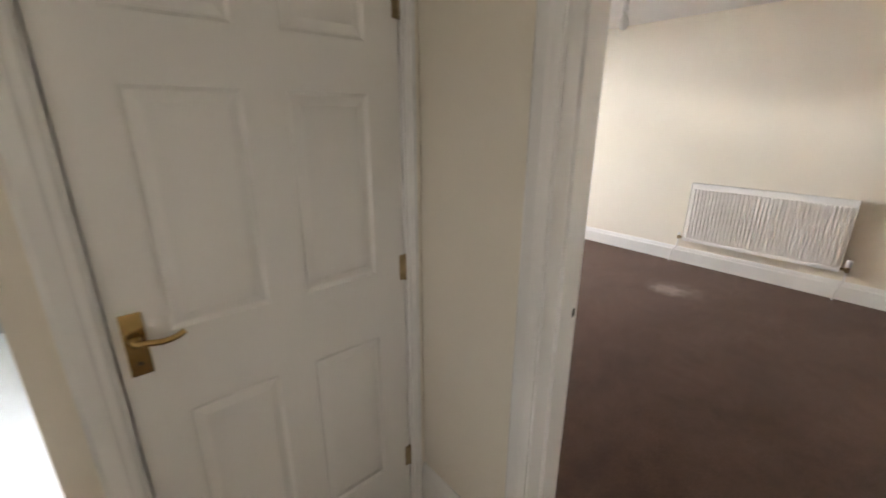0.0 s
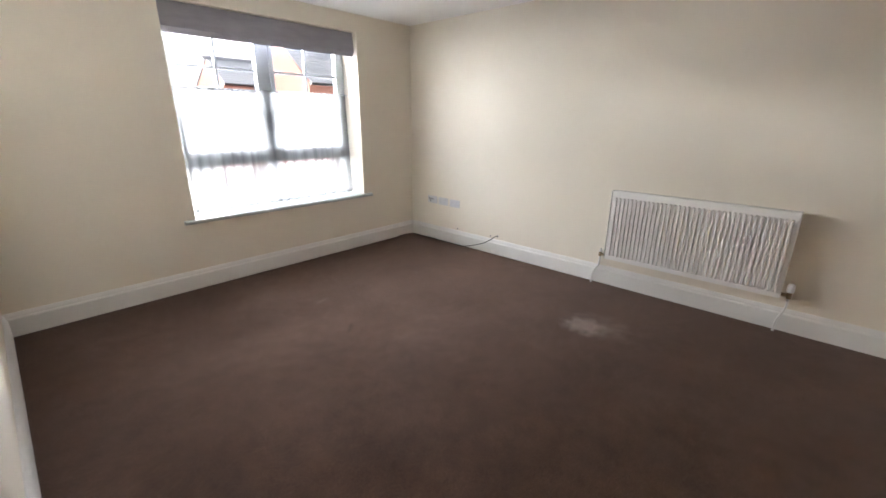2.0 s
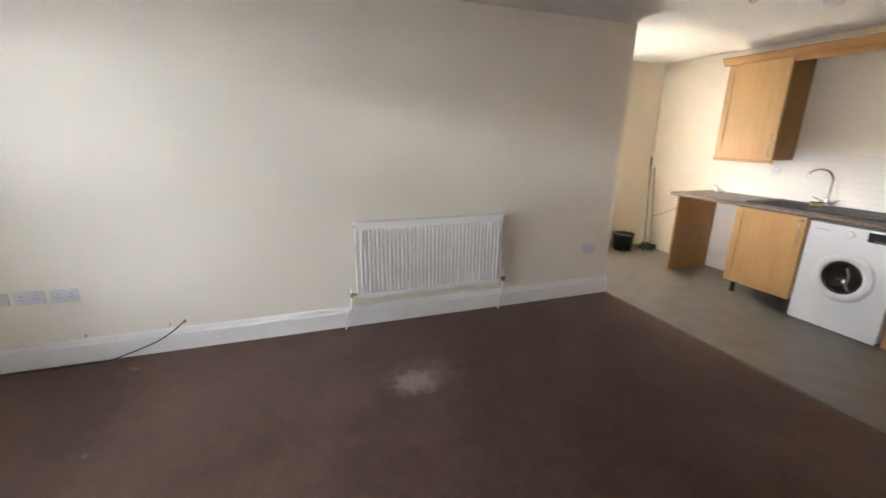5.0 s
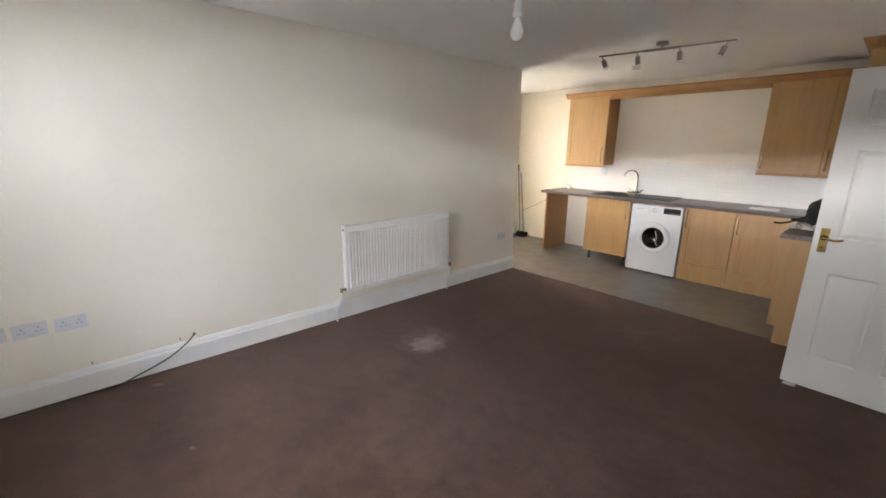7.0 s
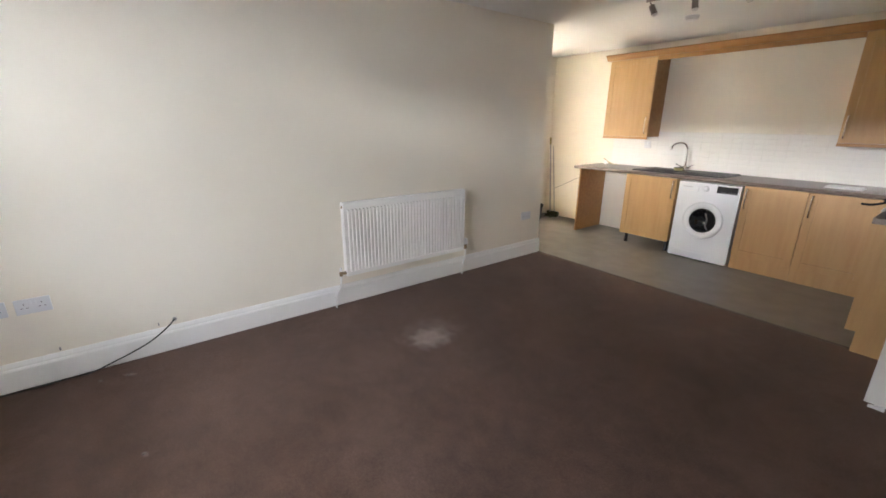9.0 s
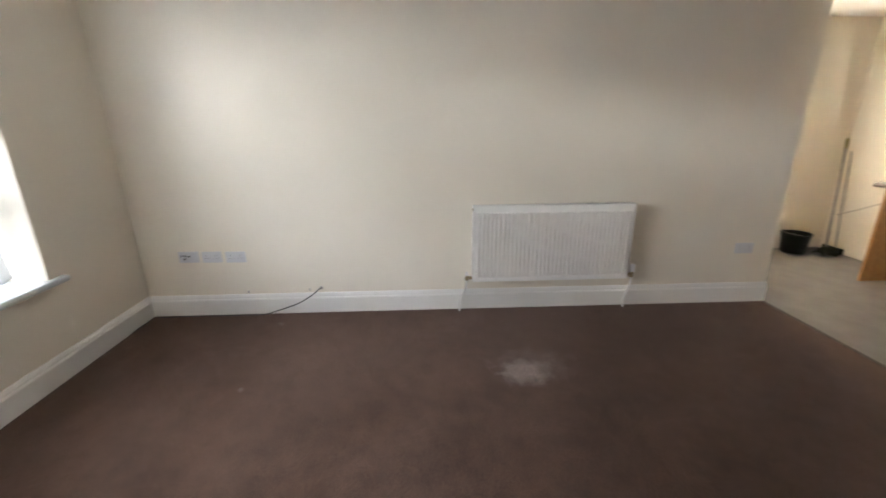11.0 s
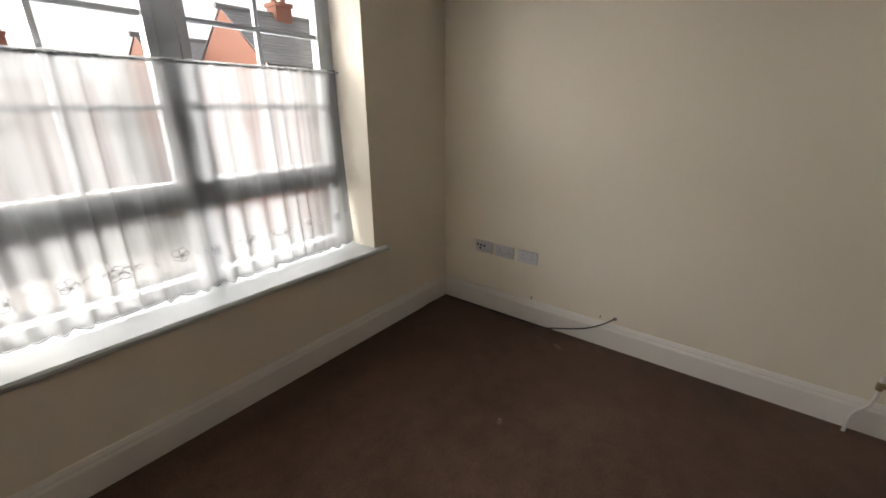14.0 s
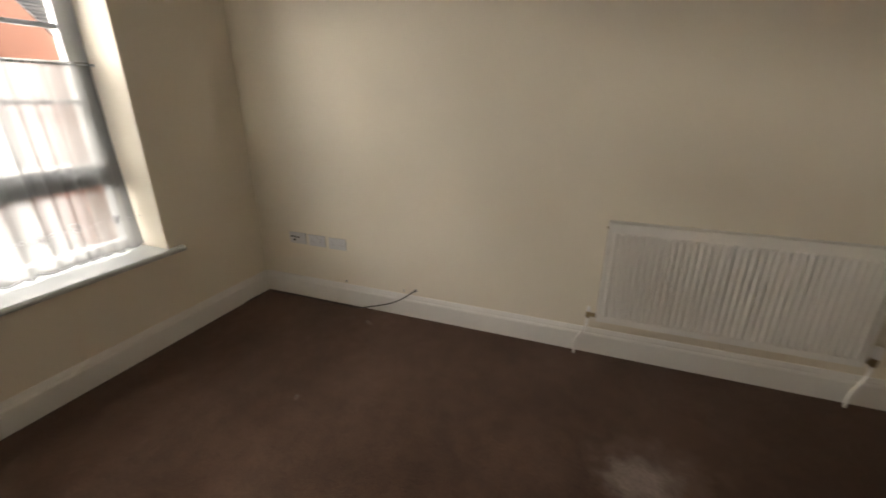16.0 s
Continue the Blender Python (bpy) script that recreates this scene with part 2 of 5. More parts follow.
def net_material():
    m = bpy.data.materials.new("dimmed_white_net_voile")
    m.use_nodes = True
    nt = m.node_tree
    nt.nodes.clear()
    L = nt.links.new
    o = nt.nodes.new("ShaderNodeOutputMaterial")
    d = nt.nodes.new("ShaderNodeBsdfDiffuse")
    t = nt.nodes.new("ShaderNodeBsdfTranslucent")
    p = nt.nodes.new("ShaderNodeBsdfTransparent")
    # white net darkened well below its own colour to hold down its lit glow
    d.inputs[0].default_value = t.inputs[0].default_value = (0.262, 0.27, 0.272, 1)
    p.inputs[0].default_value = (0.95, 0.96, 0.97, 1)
    a = nt.nodes.new("ShaderNodeMixShader")
    a.inputs[0].default_value = 0.46
    L(d.outputs[0], a.inputs[1])
    L(t.outputs[0], a.inputs[2])
    # threads run every way; normals lean roomward to even out the folds' shading
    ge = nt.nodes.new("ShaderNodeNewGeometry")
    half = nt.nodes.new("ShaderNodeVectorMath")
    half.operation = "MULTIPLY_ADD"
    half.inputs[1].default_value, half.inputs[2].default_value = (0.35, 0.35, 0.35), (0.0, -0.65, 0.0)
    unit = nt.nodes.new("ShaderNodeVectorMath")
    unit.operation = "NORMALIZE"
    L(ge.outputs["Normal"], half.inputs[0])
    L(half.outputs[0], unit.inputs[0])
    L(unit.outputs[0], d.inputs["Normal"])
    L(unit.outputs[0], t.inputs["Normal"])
    c = nt.nodes.new("ShaderNodeMixShader")
    tc = nt.nodes.new("ShaderNodeTexCoord")
    nz = nt.nodes.new("ShaderNodeTexNoise")
    nz.inputs["Scale"].default_value, nz.inputs["Detail"].default_value = 1.0, 3.0
    sq = nt.nodes.new("ShaderNodeMapping")
    sq.inputs["Scale"].default_value = (15.0, 4.0, 0.35)
    L(tc.outputs["Object"], sq.inputs["Vector"])
    L(sq.outputs[0], nz.inputs["Vector"])
    mr = nt.nodes.new("ShaderNodeMapRange")
    mr.inputs["From Min"].default_value, mr.inputs["From Max"].default_value = 0.38, 0.64
    mr.inputs["To Min"].default_value, mr.inputs["To Max"].default_value = 0.18, 0.45
    L(nz.outputs["Fac"], mr.inputs["Value"])
    L(mr.outputs[0], c.inputs[0])
    L(a.outputs[0], c.inputs[1])
    L(p.outputs[0], c.inputs[2])
    L(c.outputs[0], o.inputs["Surface"])
    return m


def glass_material(name="clear_glass", tint=(1, 1, 1), rough=0.0):
    m = bpy.data.materials.new(name)
    m.use_nodes = True
    nt = m.node_tree
    nt.nodes.clear()
    L = nt.links.new
    o = nt.nodes.new("ShaderNodeOutputMaterial")
    g = nt.nodes.new("ShaderNodeBsdfGlossy")
    g.inputs["Roughness"].default_value = rough
    p = nt.nodes.new("ShaderNodeBsdfTransparent")
    p.inputs[0].default_value = (*tint, 1)
    f = nt.nodes.new("ShaderNodeFresnel")
    f.inputs["IOR"].default_value = 1.45
    x = nt.nodes.new("ShaderNodeMixShader")
    L(f.outputs[0], x.inputs[0])
    L(p.outputs[0], x.inputs[1])
    L(g.outputs[0], x.inputs[2])
    L(x.outputs[0], o.inputs["Surface"])
    return m


def frosted_material():
    m = bpy.data.materials.new("lamp_diffuser_glass")
    m.use_nodes = True
    nt = m.node_tree
    nt.nodes.clear()
    o = nt.nodes.new("ShaderNodeOutputMaterial")
    t = nt.nodes.new("ShaderNodeBsdfTranslucent")
    t.inputs[0].default_value = (0.9, 0.92, 0.9, 1)
    nt.links.new(t.outputs[0], o.inputs["Surface"])
    return m


FROST = frosted_material()
CARPET, VINYL, NET, GLASS = carpet_material(), vinyl_material(), net_material(), glass_material()
PEARL = material("pearl_bulb_glass", (0.82, 0.82, 0.80), 0.25, scale=3, amount=0.03)


# ---- building helpers ----
def mesh_of(name, bm, mat, smooth=False):
    me = bpy.data.meshes.new(name)
    bmesh.ops.recalc_face_normals(bm, faces=bm.faces)
    bm.to_mesh(me)
    bm.free()
    for m in (mat if isinstance(mat, (list, tuple)) else [mat]):
        me.materials.append(m)
    if smooth:
        for p in me.polygons:
            p.use_smooth = True
    return me


def part(name, bm, mat, parent=None, label="", smooth=False):
    ob = new(name, mesh_of(name, bm, mat, smooth))
    if parent is not None:
        ob.parent = parent
    if label:
        tagged(ob, label)
    return ob


def thing(name, label, category, at=(0, 0, 0), group="", kind=""):
    ob = new(name)
    ob.location = at
    ob.empty_display_size = 0.1
    return tagged(ob, label, category, group, kind)


def box(x0, y0, z0, x1, y1, z1, bevel=0.0, bm=None, segments=2):
    own = bmesh.new()
    bmesh.ops.create_cube(own, size=1.0)
    for v in own.verts:
        v.co = Vector(((x0 + x1) / 2 + v.co.x * (x1 - x0), (y0 + y1) / 2 + v.co.y * (y1 - y0), (z0 + z1) / 2 + v.co.z * (z1 - z0)))
    if bevel:
        bmesh.ops.bevel(own, geom=own.edges[:], offset=bevel, segments=segments, profile=0.6, affect="EDGES")
    return join(bm, own)


def join(bm, own):
    if bm is None:
        return own
    me = bpy.data.meshes.new("tmp")
    own.to_mesh(me)
    own.free()
    bm.from_mesh(me)
    bpy.data.meshes.remove(me)
    return bm


def lathe(profile, at=(0, 0, 0), axis="z", steps=24, bm=None):
    """A turned shape: profile is a row of (radius, height)."""
    own = bmesh.new()
    rings = []
    for r, h in profile:
        ring = []
        for i in range(steps):
            a = 2 * math.pi * i / steps
            u, v = r * math.cos(a), r * math.sin(a)
            p = {"z": (u, v, h), "y": (u, h, v), "x": (h, u, v)}[axis]
            ring.append(own.verts.new(Vector(at) + Vector(p)))
        rings.append(ring)
    for a, b in zip(rings, rings[1:]):
        for i in range(steps):
            own.faces.new((a[i], a[(i + 1) % steps], b[(i + 1) % steps], b[i]))
    for ring in (rings[0], rings[-1]):
        own.faces.new(ring)
    return join(bm, own)


def tube(points, radius, steps=8, bm=None, smooth=6):
    """A round rod or pipe along a line of points, rounded at its bends."""
    pts = [Vector(p) for p in points]
    if smooth and len(pts) > 2:
        dense = []
        for i in range(len(pts) - 1):
            p0, p1, p2, p3 = pts[max(i - 1, 0)], pts[i], pts[i + 1], pts[min(i + 2, len(pts) - 1)]
            for k in range(smooth):
                t = k / smooth
                dense.append(0.5 * (2 * p1 + (p2 - p0) * t + (2 * p0 - 5 * p1 + 4 * p2 - p3) * t * t + (3 * p1 - p0 - 3 * p2 + p3) * t ** 3))
        pts = dense + [pts[-1]]
    own = bmesh.new()
    rings = []
    side = None
    for i, p in enumerate(pts):
        d = (pts[min(i + 1, len(pts) - 1)] - pts[max(i - 1, 0)]).normalized()
        if side is None:
            side = d.orthogonal().normalized()
        side = (side - d * side.dot(d)).normalized()
        up = d.cross(side)
        rings.append([own.verts.new(p + radius * (math.cos(2 * math.pi * k / steps) * side + math.sin(2 * math.pi * k / steps) * up)) for k in range(steps)])
    for a, b in zip(rings, rings[1:]):
        for k in range(steps):
            own.faces.new((a[k], a[(k + 1) % steps], b[(k + 1) % steps], b[k]))
    own.faces.new(rings[0])
    own.faces.new(rings[-1])
    return join(bm, own)


def prism(outline, start, end, axis, bm=None):
    """An outline of (u, v) drawn out along an axis: x -> (y, z), y -> (x, z), z -> (x, y)."""
    own = bmesh.new()

    def put(u, v, w):
        return own.verts.new({"x": (w, u, v), "y": (u, w, v), "z": (u, v, w)}[axis])
    a = [put(u, v, start) for u, v in outline]
    b = [put(u, v, end) for u, v in outline]
    n = len(outline)
    own.faces.new(a)
    own.faces.new(b)
    for i in range(n):
        own.faces.new((a[i], a[(i + 1) % n], b[(i + 1) % n], b[i]))
    return join(bm, own)


def structure(name, bm, mat, label, category):
    return tagged(part(name, bm, mat), label, category, kind="structure")


# ---- the plan ----
CEILING = 2.41
RX0, RX1, RY1 = 0.43, 4.15, 3.58           # living room: west wall, east wall, window wall
KX0, KX1, KY0, KEDGE = 0.90, 5.53, -3.20, -1.38   # kitchen
WX0, WX1, WZ0, WZ1 = 1.66, 3.40, 0.60, 2.245      # window opening
DY0, DY1, DTOP = -0.66, 0.107, 2.00               # room doorway, clear
HX0, HX1, HY0, HY1 = -1.75, 0.27, -1.70, 0.60     # hall

# floors and ceiling
structure("floor", box(HX0, KY0 - 0.1, -0.25, KX1 + 0.14, RY1 + 0.3, -0.006), GROUT, "plain screed floor under the coverings", "floor")
bm = box(RX0, KEDGE, -0.006, RX1, RY1, 0.0)
box(HX0, HY0, -0.006, RX0 - 0.0001, HY1 + 0.12, 0.0, bm=bm)
structure("carpet_floor", bm, CARPET, "dark brown twist-pile carpet with worn pale patches", "carpet")
structure("vinyl_floor", box(KX0 - 0.05, KY0, -0.006, KX1, KEDGE, -0.001), VINYL, "grey stone-effect vinyl kitchen floor", "vinyl floor")
structure("bathroom_floor", box(HX0, HY1 + 0.12, -0.006, -0.70, RY1, 0.001), BATHW, "pale grey bathroom vinyl floor", "vinyl floor")
structure("ceiling", box(HX0 - 0.1, KY0 - 0.14, CEILING, KX1 + 0.14, RY1 + 0.34, CEILING + 0.2), CEIL, "white painted plaster ceiling", "ceiling")

# walls
structure("wall_east", box(RX1, KEDGE, -0.2, RX1 + 0.15, RY1, CEILING), WALL, "cream painted plaster wall behind the radiator", "wall")
bm = box(RX0 - 0.16, RY1, -0.2, WX0, RY1 + 0.34, CEILING)
box(WX1, RY1, -0.2, RX1 + 0.15, RY1 + 0.34, CEILING, bm=bm)
box(WX0, RY1, -0.2, WX1, RY1 + 0.34, WZ0 - 0.04, bm=bm)
box(WX0, RY1, WZ1, WX1, RY1 + 0.34, CEILING, bm=bm)
structure("wall_north", bm, WALL, "cream painted plaster wall around the window", "wall")
bm = box(HX1, DY1 + 0.03, -0.2, RX0, RY1, CEILING)
box(HX1, DY0 - 0.03, DTOP + 0.03, RX0, DY1 + 0.03, CEILING, bm=bm)
box(HX1, HY0, -0.2, RX0, DY0 - 0.03, CEILING, bm=bm)
structure("wall_west", bm, WALL, "cream painted plaster wall with the hall doorway", "wall")
bm = box(RX0, -0.86, -0.2, KX0, -0.75, CEILING)
box(KX0 - 0.1, KY0, -0.2, KX0, -0.86, CEILING, bm=bm)
structure("wall_kitchen_west", bm, WALL, "cream painted plaster kitchen wall", "wall")
structure("wall_south", box(KX0 - 0.1, KY0 - 0.14, -0.2, KX1 + 0.14, KY0, CEILING), WALL, "cream painted plaster wall behind the kitchen units", "wall")
bm = box(KX1, KY0, -0.2, KX1 + 0.14, -2.20, CEILING)
box(KX1, -1.50, -0.2, KX1 + 0.14, KEDGE + 0.12, CEILING, bm=bm)
box(KX1, -2.20, -0.2, KX1 + 0.14, -1.50, 0.85, bm=bm)
box(KX1, -2.20, 1.80, KX1 + 0.14, -1.50, CEILING, bm=bm)
structure("wall_kitchen_east", bm, WALL, "cream painted plaster wall beside the kitchen window", "wall")
structure("wall_kitchen_north", box(RX1 + 0.15, KEDGE, -0.2, KX1, KEDGE + 0.12, CEILING), WALL, "cream painted plaster wall of the kitchen recess", "wall")

# hall and bathroom shell
DHX0, DHX1 = -0.557, 0.205
bm = box(-0.70, HY1, -0.2, DHX0 - 0.03, HY1 + 0.12, CEILING)
box(DHX1 + 0.03, HY1, -0.2, HX1, HY1 + 0.12, CEILING, bm=bm)
box(DHX0 - 0.03, HY1, 2.03, DHX1 + 0.03, HY1 + 0.12, CEILING, bm=bm)
box(HX0, HY1, 2.03, -0.70, HY1 + 0.12, CEILING, bm=bm)
box(HX0, HY1, -0.2, -1.50, HY1 + 0.12, 2.03, bm=bm)
structure("wall_hall_north", bm, WALL, "cream painted hall wall around the cupboard door", "wall")
bm = box(HX0 - 0.1, HY0 - 0.1, -0.2, HX0, -1.25, CEILING)
box(HX0 - 0.1, -0.25, -0.2, HX0, RY1 + 0.34, CEILING, bm=bm)
box(HX0 - 0.1, -1.25, -0.2, HX0, -0.25, 0.9, bm=bm)
box(HX0 - 0.1, -1.25, 2.1, HX0, -0.25, CEILING, bm=bm)
box(HX0, HY0 - 0.1, -0.2, RX0, HY0, CEILING, bm=bm)
structure("wall_hall", bm, WALL, "cream painted hall walls", "wall")
bm = box(-0.70, HY1 + 0.12, -0.2, -0.60, RY1, CEILING)
box(HX0, RY1, -0.2, -1.6, RY1 + 0.34, CEILING, bm=bm)
box(-0.8, RY1, -0.2, RX0 - 0.16, RY1 + 0.34, CEILING, bm=bm)
box(-1.6, RY1, -0.2, -0.8, RY1 + 0.34, 1.2, bm=bm)
box(-1.6, RY1, 2.1, -0.8, RY1 + 0.34, CEILING, bm=bm)
structure("wall_bathroom", bm, BATHW, "white bathroom walls", "wall")


# skirting boards
def skirting_outline(t=0.02, h=0.165):
    return [(0, 0), (t, 0), (t, h - 0.045), (t - 0.003, h - 0.036), (t - 0.007, h - 0.030), (t - 0.007, h - 0.022), (t - 0.011, h - 0.010), (t - 0.015, h), (0, h)]


def skirting(name, wall, side, a, b):
    """wall 'x' or 'y': the plane's axis; side: +1 when the room lies towards larger values."""
    plane, axis = wall
    out = [(plane + side * u, v) for u, v in skirting_outline()]
    return structure(name, prism(out, a, b, "y" if axis == "x" else "x"), GLOSS, "white gloss painted moulded skirting board", "skirting board")


skirting("baseboard", (RX1, "x"), -1, KEDGE, RY1 - 0.02)
skirting("baseboard", (RY1, "y"), -1, RX0, RX1)
skirting("baseboard", (RX0, "x"), 1, DY1 + 0.1, RY1 - 0.02)
skirting("baseboard", (KEDGE, "y"), -1, RX1 - 0.012, KX1)
skirting("baseboard", (HX1, "x"), -1, DY1 + 0.1, HY1)
skirting("baseboard", (HX1, "x"), -1, HY0, DY0 - 0.1)

structure("trim", prism([(KEDGE - 0.018, -0.001), (KEDGE - 0.012, 0.003), (KEDGE + 0.012, 0.004), (KEDGE + 0.016, 0.0)], KX0 + 0.4, RX1 + 0.01, "x"),
          material("dark_carpet_gripper", (0.10, 0.075, 0.06), 0.6, scale=20, amount=0.4), "thin dark carpet edging strip at the kitchen floor", "threshold strip")


# ---- doors ----
def architrave(name, plane, axis, side, lo, hi, top, width=0.07, left=True, right=True, trim_hi=None):
    """A moulded white door surround on a wall face."""
    t = 0.018
    bm = bmesh.new()
    prof = [(0, 0), (0, t * 0.55), (0.008, t * 0.75), (0.02, t * 0.8), (0.028, t), (width - 0.012, t), (width, t * 0.4), (width, 0)]

    def stile(edge, way, w):
        k = w / width
        out = [(edge + way * u * k, plane + side * v) for u, v in prof]
        if axis == "x":
            out = [(b, a) for a, b in out]
        prism(out, 0.0, top + width, "z", bm=bm)
    if left:
        stile(lo, -1, width)
    if right:
        stile(hi, 1, trim_hi or width)
    out = [(plane + side * v, top + u) for u, v in prof]
    prism(out, lo, hi, "y" if axis == "x" else "x", bm=bm)
    return structure(name, bm, GLOSS, "white gloss painted moulded door architrave", "door frame")


architrave("door_frame", HX1, "x", -1, DY0 - 0.006, DY1 + 0.006, DTOP)
architrave("door_frame", RX0, "x", 1, DY0 - 0.006, DY1 + 0.006, DTOP)
lining = thing("door_lining", "white gloss painted door lining with stops", "door frame", kind="structure")
part("jamb", box(HX1, DY1, 0, RX0, DY1 + 0.03, DTOP + 0.03), GLOSS, lining)
part("jamb", box(HX1, DY0 - 0.03, 0, RX0, DY0, DTOP + 0.03), GLOSS, lining)
part("head", box(HX1, DY0, DTOP, RX0, DY1, DTOP + 0.03), GLOSS, lining)
part("stop", box(HX1 + 0.06, DY1 - 0.012, 0, HX1 + 0.112, DY1, DTOP), GLOSS, lining)
part("stop", box(HX1 + 0.06, DY0, 0, HX1 + 0.112, DY0 + 0.012, DTOP), GLOSS, lining)
part("stop", box(HX1 + 0.06, DY0 + 0.012, DTOP - 0.012, HX1 + 0.112, DY1 - 0.012, DTOP), GLOSS, lining)
keep = thing("strike_plate", "small brass strike plate set in the white door lining", "strike plate", (RX0 - 0.018, DY1, 0.97))
bm = box(-0.012, -0.002, -0.03, 0.012, 0.001, 0.03, 0.0008)
part("plate", bm, GLOSS, keep, "painted-over plate")
part("latch_hole", box(-0.006, -0.0028, -0.012, 0.006, -0.0015, 0.012), HOLE, keep)


def lever_handle(parent, x, z, y, out, way):
    """A lever on a rectangular backplate; out: the side it stands on; way: where the lever points along x."""
    hd = part("door_handle", box(x - 0.021, min(y, y + out * 0.006), z - 0.075, x + 0.021, max(y, y + out * 0.006), z + 0.075, 0.002), BRASS, parent, "polished brass lever on a rectangular backplate")
    part("rose", lathe([(0.014, 0), (0.016, 0.004), (0.010, 0.012), (0.009, 0.03)] if out > 0 else [(0.014, 0), (0.016, -0.004), (0.010, -0.012), (0.009, -0.03)], (x, y + out * 0.006, z + 0.015), "y", 16), BRASS, hd, smooth=True)
    part("lever", tube([(x, y + out * 0.036, z + 0.015), (x + way * 0.02, y + out * 0.044, z + 0.015), (x + way * 0.048, y + out * 0.045, z + 0.010), (x + way * 0.074, y + out * 0.045, z + 0.014), (x + way * 0.090, y + out * 0.045, z + 0.022)], 0.0075, 10), BRASS, hd, smooth=True)
    part("keyhole", lathe([(0.005, 0), (0.005, out * 0.001)], (x, y + out * 0.0062, z - 0.045), "y", 10), HOLE, hd)


def panel_door(parent, w, h, t=0.035):
    """A moulded six-panel leaf standing on z 0, from x 0 to w, its faces at y -t/2 and t/2."""
    stile, mid = 0.105 * w / 0.76, 0.10 * w / 0.76
    pw = (w - 2 * stile - mid) / 2
    rows = [(0.21, 0.78), (1.00, 1.53), (1.66, 1.86)]
    core = box(0, -t / 2 + 0.007, 0, w, t / 2 - 0.007, h)
    leaf = part("leaf", core, DOORW, parent)
    for s in (-1, 1):
        lo, hi = (t / 2 - 0.007, t / 2) if s > 0 else (-t / 2, -t / 2 + 0.007)
        frame_bm = bmesh.new()
        xs = [0, stile, stile + pw, stile + pw + mid, w - stile, w]
        for x0, x1 in ((xs[0], xs[1]), (xs[2], xs[3]), (xs[4], xs[5])):
            box(x0, lo, 0, x1, hi, h, bm=frame_bm)
        zs = [0, rows[0][0], rows[0][1], rows[1][0], rows[1][1], rows[2][0], rows[2][1], h]
        for z0, z1 in ((zs[0], zs[1]), (zs[2], zs[3]), (zs[4], zs[5]), (zs[6], zs[7])):
            for x0, x1 in ((xs[1], xs[2]), (xs[3], xs[4])):
                box(x0, lo, z0, x1, hi, z1, bm=frame_bm)
        part("rails", frame_bm, DOORW, parent)
        for x0 in (xs[1], xs[3]):
            for z0, z1 in rows:
                pb = bmesh.new()
                y0, y1 = s * (t / 2 - 0.0068), s * (t / 2 - 0.001)
                m1, m2 = 0.014, 0.034
                loops = []
                for inset, y in ((0.0, s * t / 2), (0.009, y0), (m1, y0), (m2, y1)):
                    loops.append([pb.verts.new(p) for p in ((x0 + inset, y, z0 + inset), (x0 + pw - inset, y, z0 + inset), (x0 + pw - inset, y, z1 - inset), (x0 + inset, y, z1 - inset))])
                for a, b2 in zip(loops, loops[1:]):
                    for i in range(4):
                        pb.faces.new((a[i], a[(i + 1) % 4], b2[(i + 1) % 4], b2[i]))
                pb.faces.new(loops[-1])
                part("panel", pb, DOORW, parent)
    return leaf


def hinge(parent, x, y, z):
    h = part("hinge", lathe([(0.006, -0.045), (0.006, 0.045)], (x, y, z), "z", 10), AGED, parent, "tarnished brass butt hinge")
    part("leaf_plate", box(x - 0.022, y - 0.001, z - 0.043, x + 0.022, y + 0.002, z + 0.043), AGED, h)


# closed cupboard door in the hall
d1 = thing("door_1", "closed white six-panel hall door with brass lever handle", "door", (DHX0, HY1 + 0.03, 0.01), kind="structure")
panel_door(d1, DHX1 - DHX0, 1.985)
lever_handle(d1, 0.038, 0.99, -0.0175, -1, 1)
for z in (0.225, 1.0, 1.77):
    hinge(d1, DHX1 - DHX0 + 0.004, -0.02, z)
architrave("door_frame", HY1, "y", -1, DHX0 - 0.012, DHX1 + 0.012, 2.0, trim_hi=0.032)
bm = box(DHX0 - 0.03, HY1, 0, DHX0 - 0.004, HY1 + 0.12, 2.03)
box(DHX1 + 0.004, HY1, 0, DHX1 + 0.03, HY1 + 0.12, 2.03, bm=bm)
box(DHX0 - 0.03, HY1, 2.0, DHX1 + 0.03, HY1 + 0.12, 2.03, bm=bm)
structure("door_lining", bm, GLOSS, "white gloss painted lining of the hall door", "door frame")

# the living-room door, swung open into the room
d2 = thing("door_2", "open white six-panel room door with brass lever handles", "door", (RX0 + 0.055, DY0 - 0.025, 0.012), kind="structure")
panel_door(d2, 0.765, 1.975)
lever_handle(d2, 0.765 - 0.05, 0.985, 0.0175, 1, -1)
lever_handle(d2, 0.765 - 0.05, 0.985, -0.0175, -1, -1)
for z in (0.225, 1.0, 1.75):
    hinge(d2, -0.004, 0.02, z)
stop_d = thing("door_wedge", "small crumpled white wedge under the open door", "door wedge", (RX0 + 0.055 + 0.71, DY0 + 0.004, 0))
part("wedge", prism([(-0.03, 0), (0.035, 0), (0.035, 0.004), (-0.02, 0.02), (-0.03, 0.02)], -0.012, 0.016, "y"), WHITE_PL, stop_d)


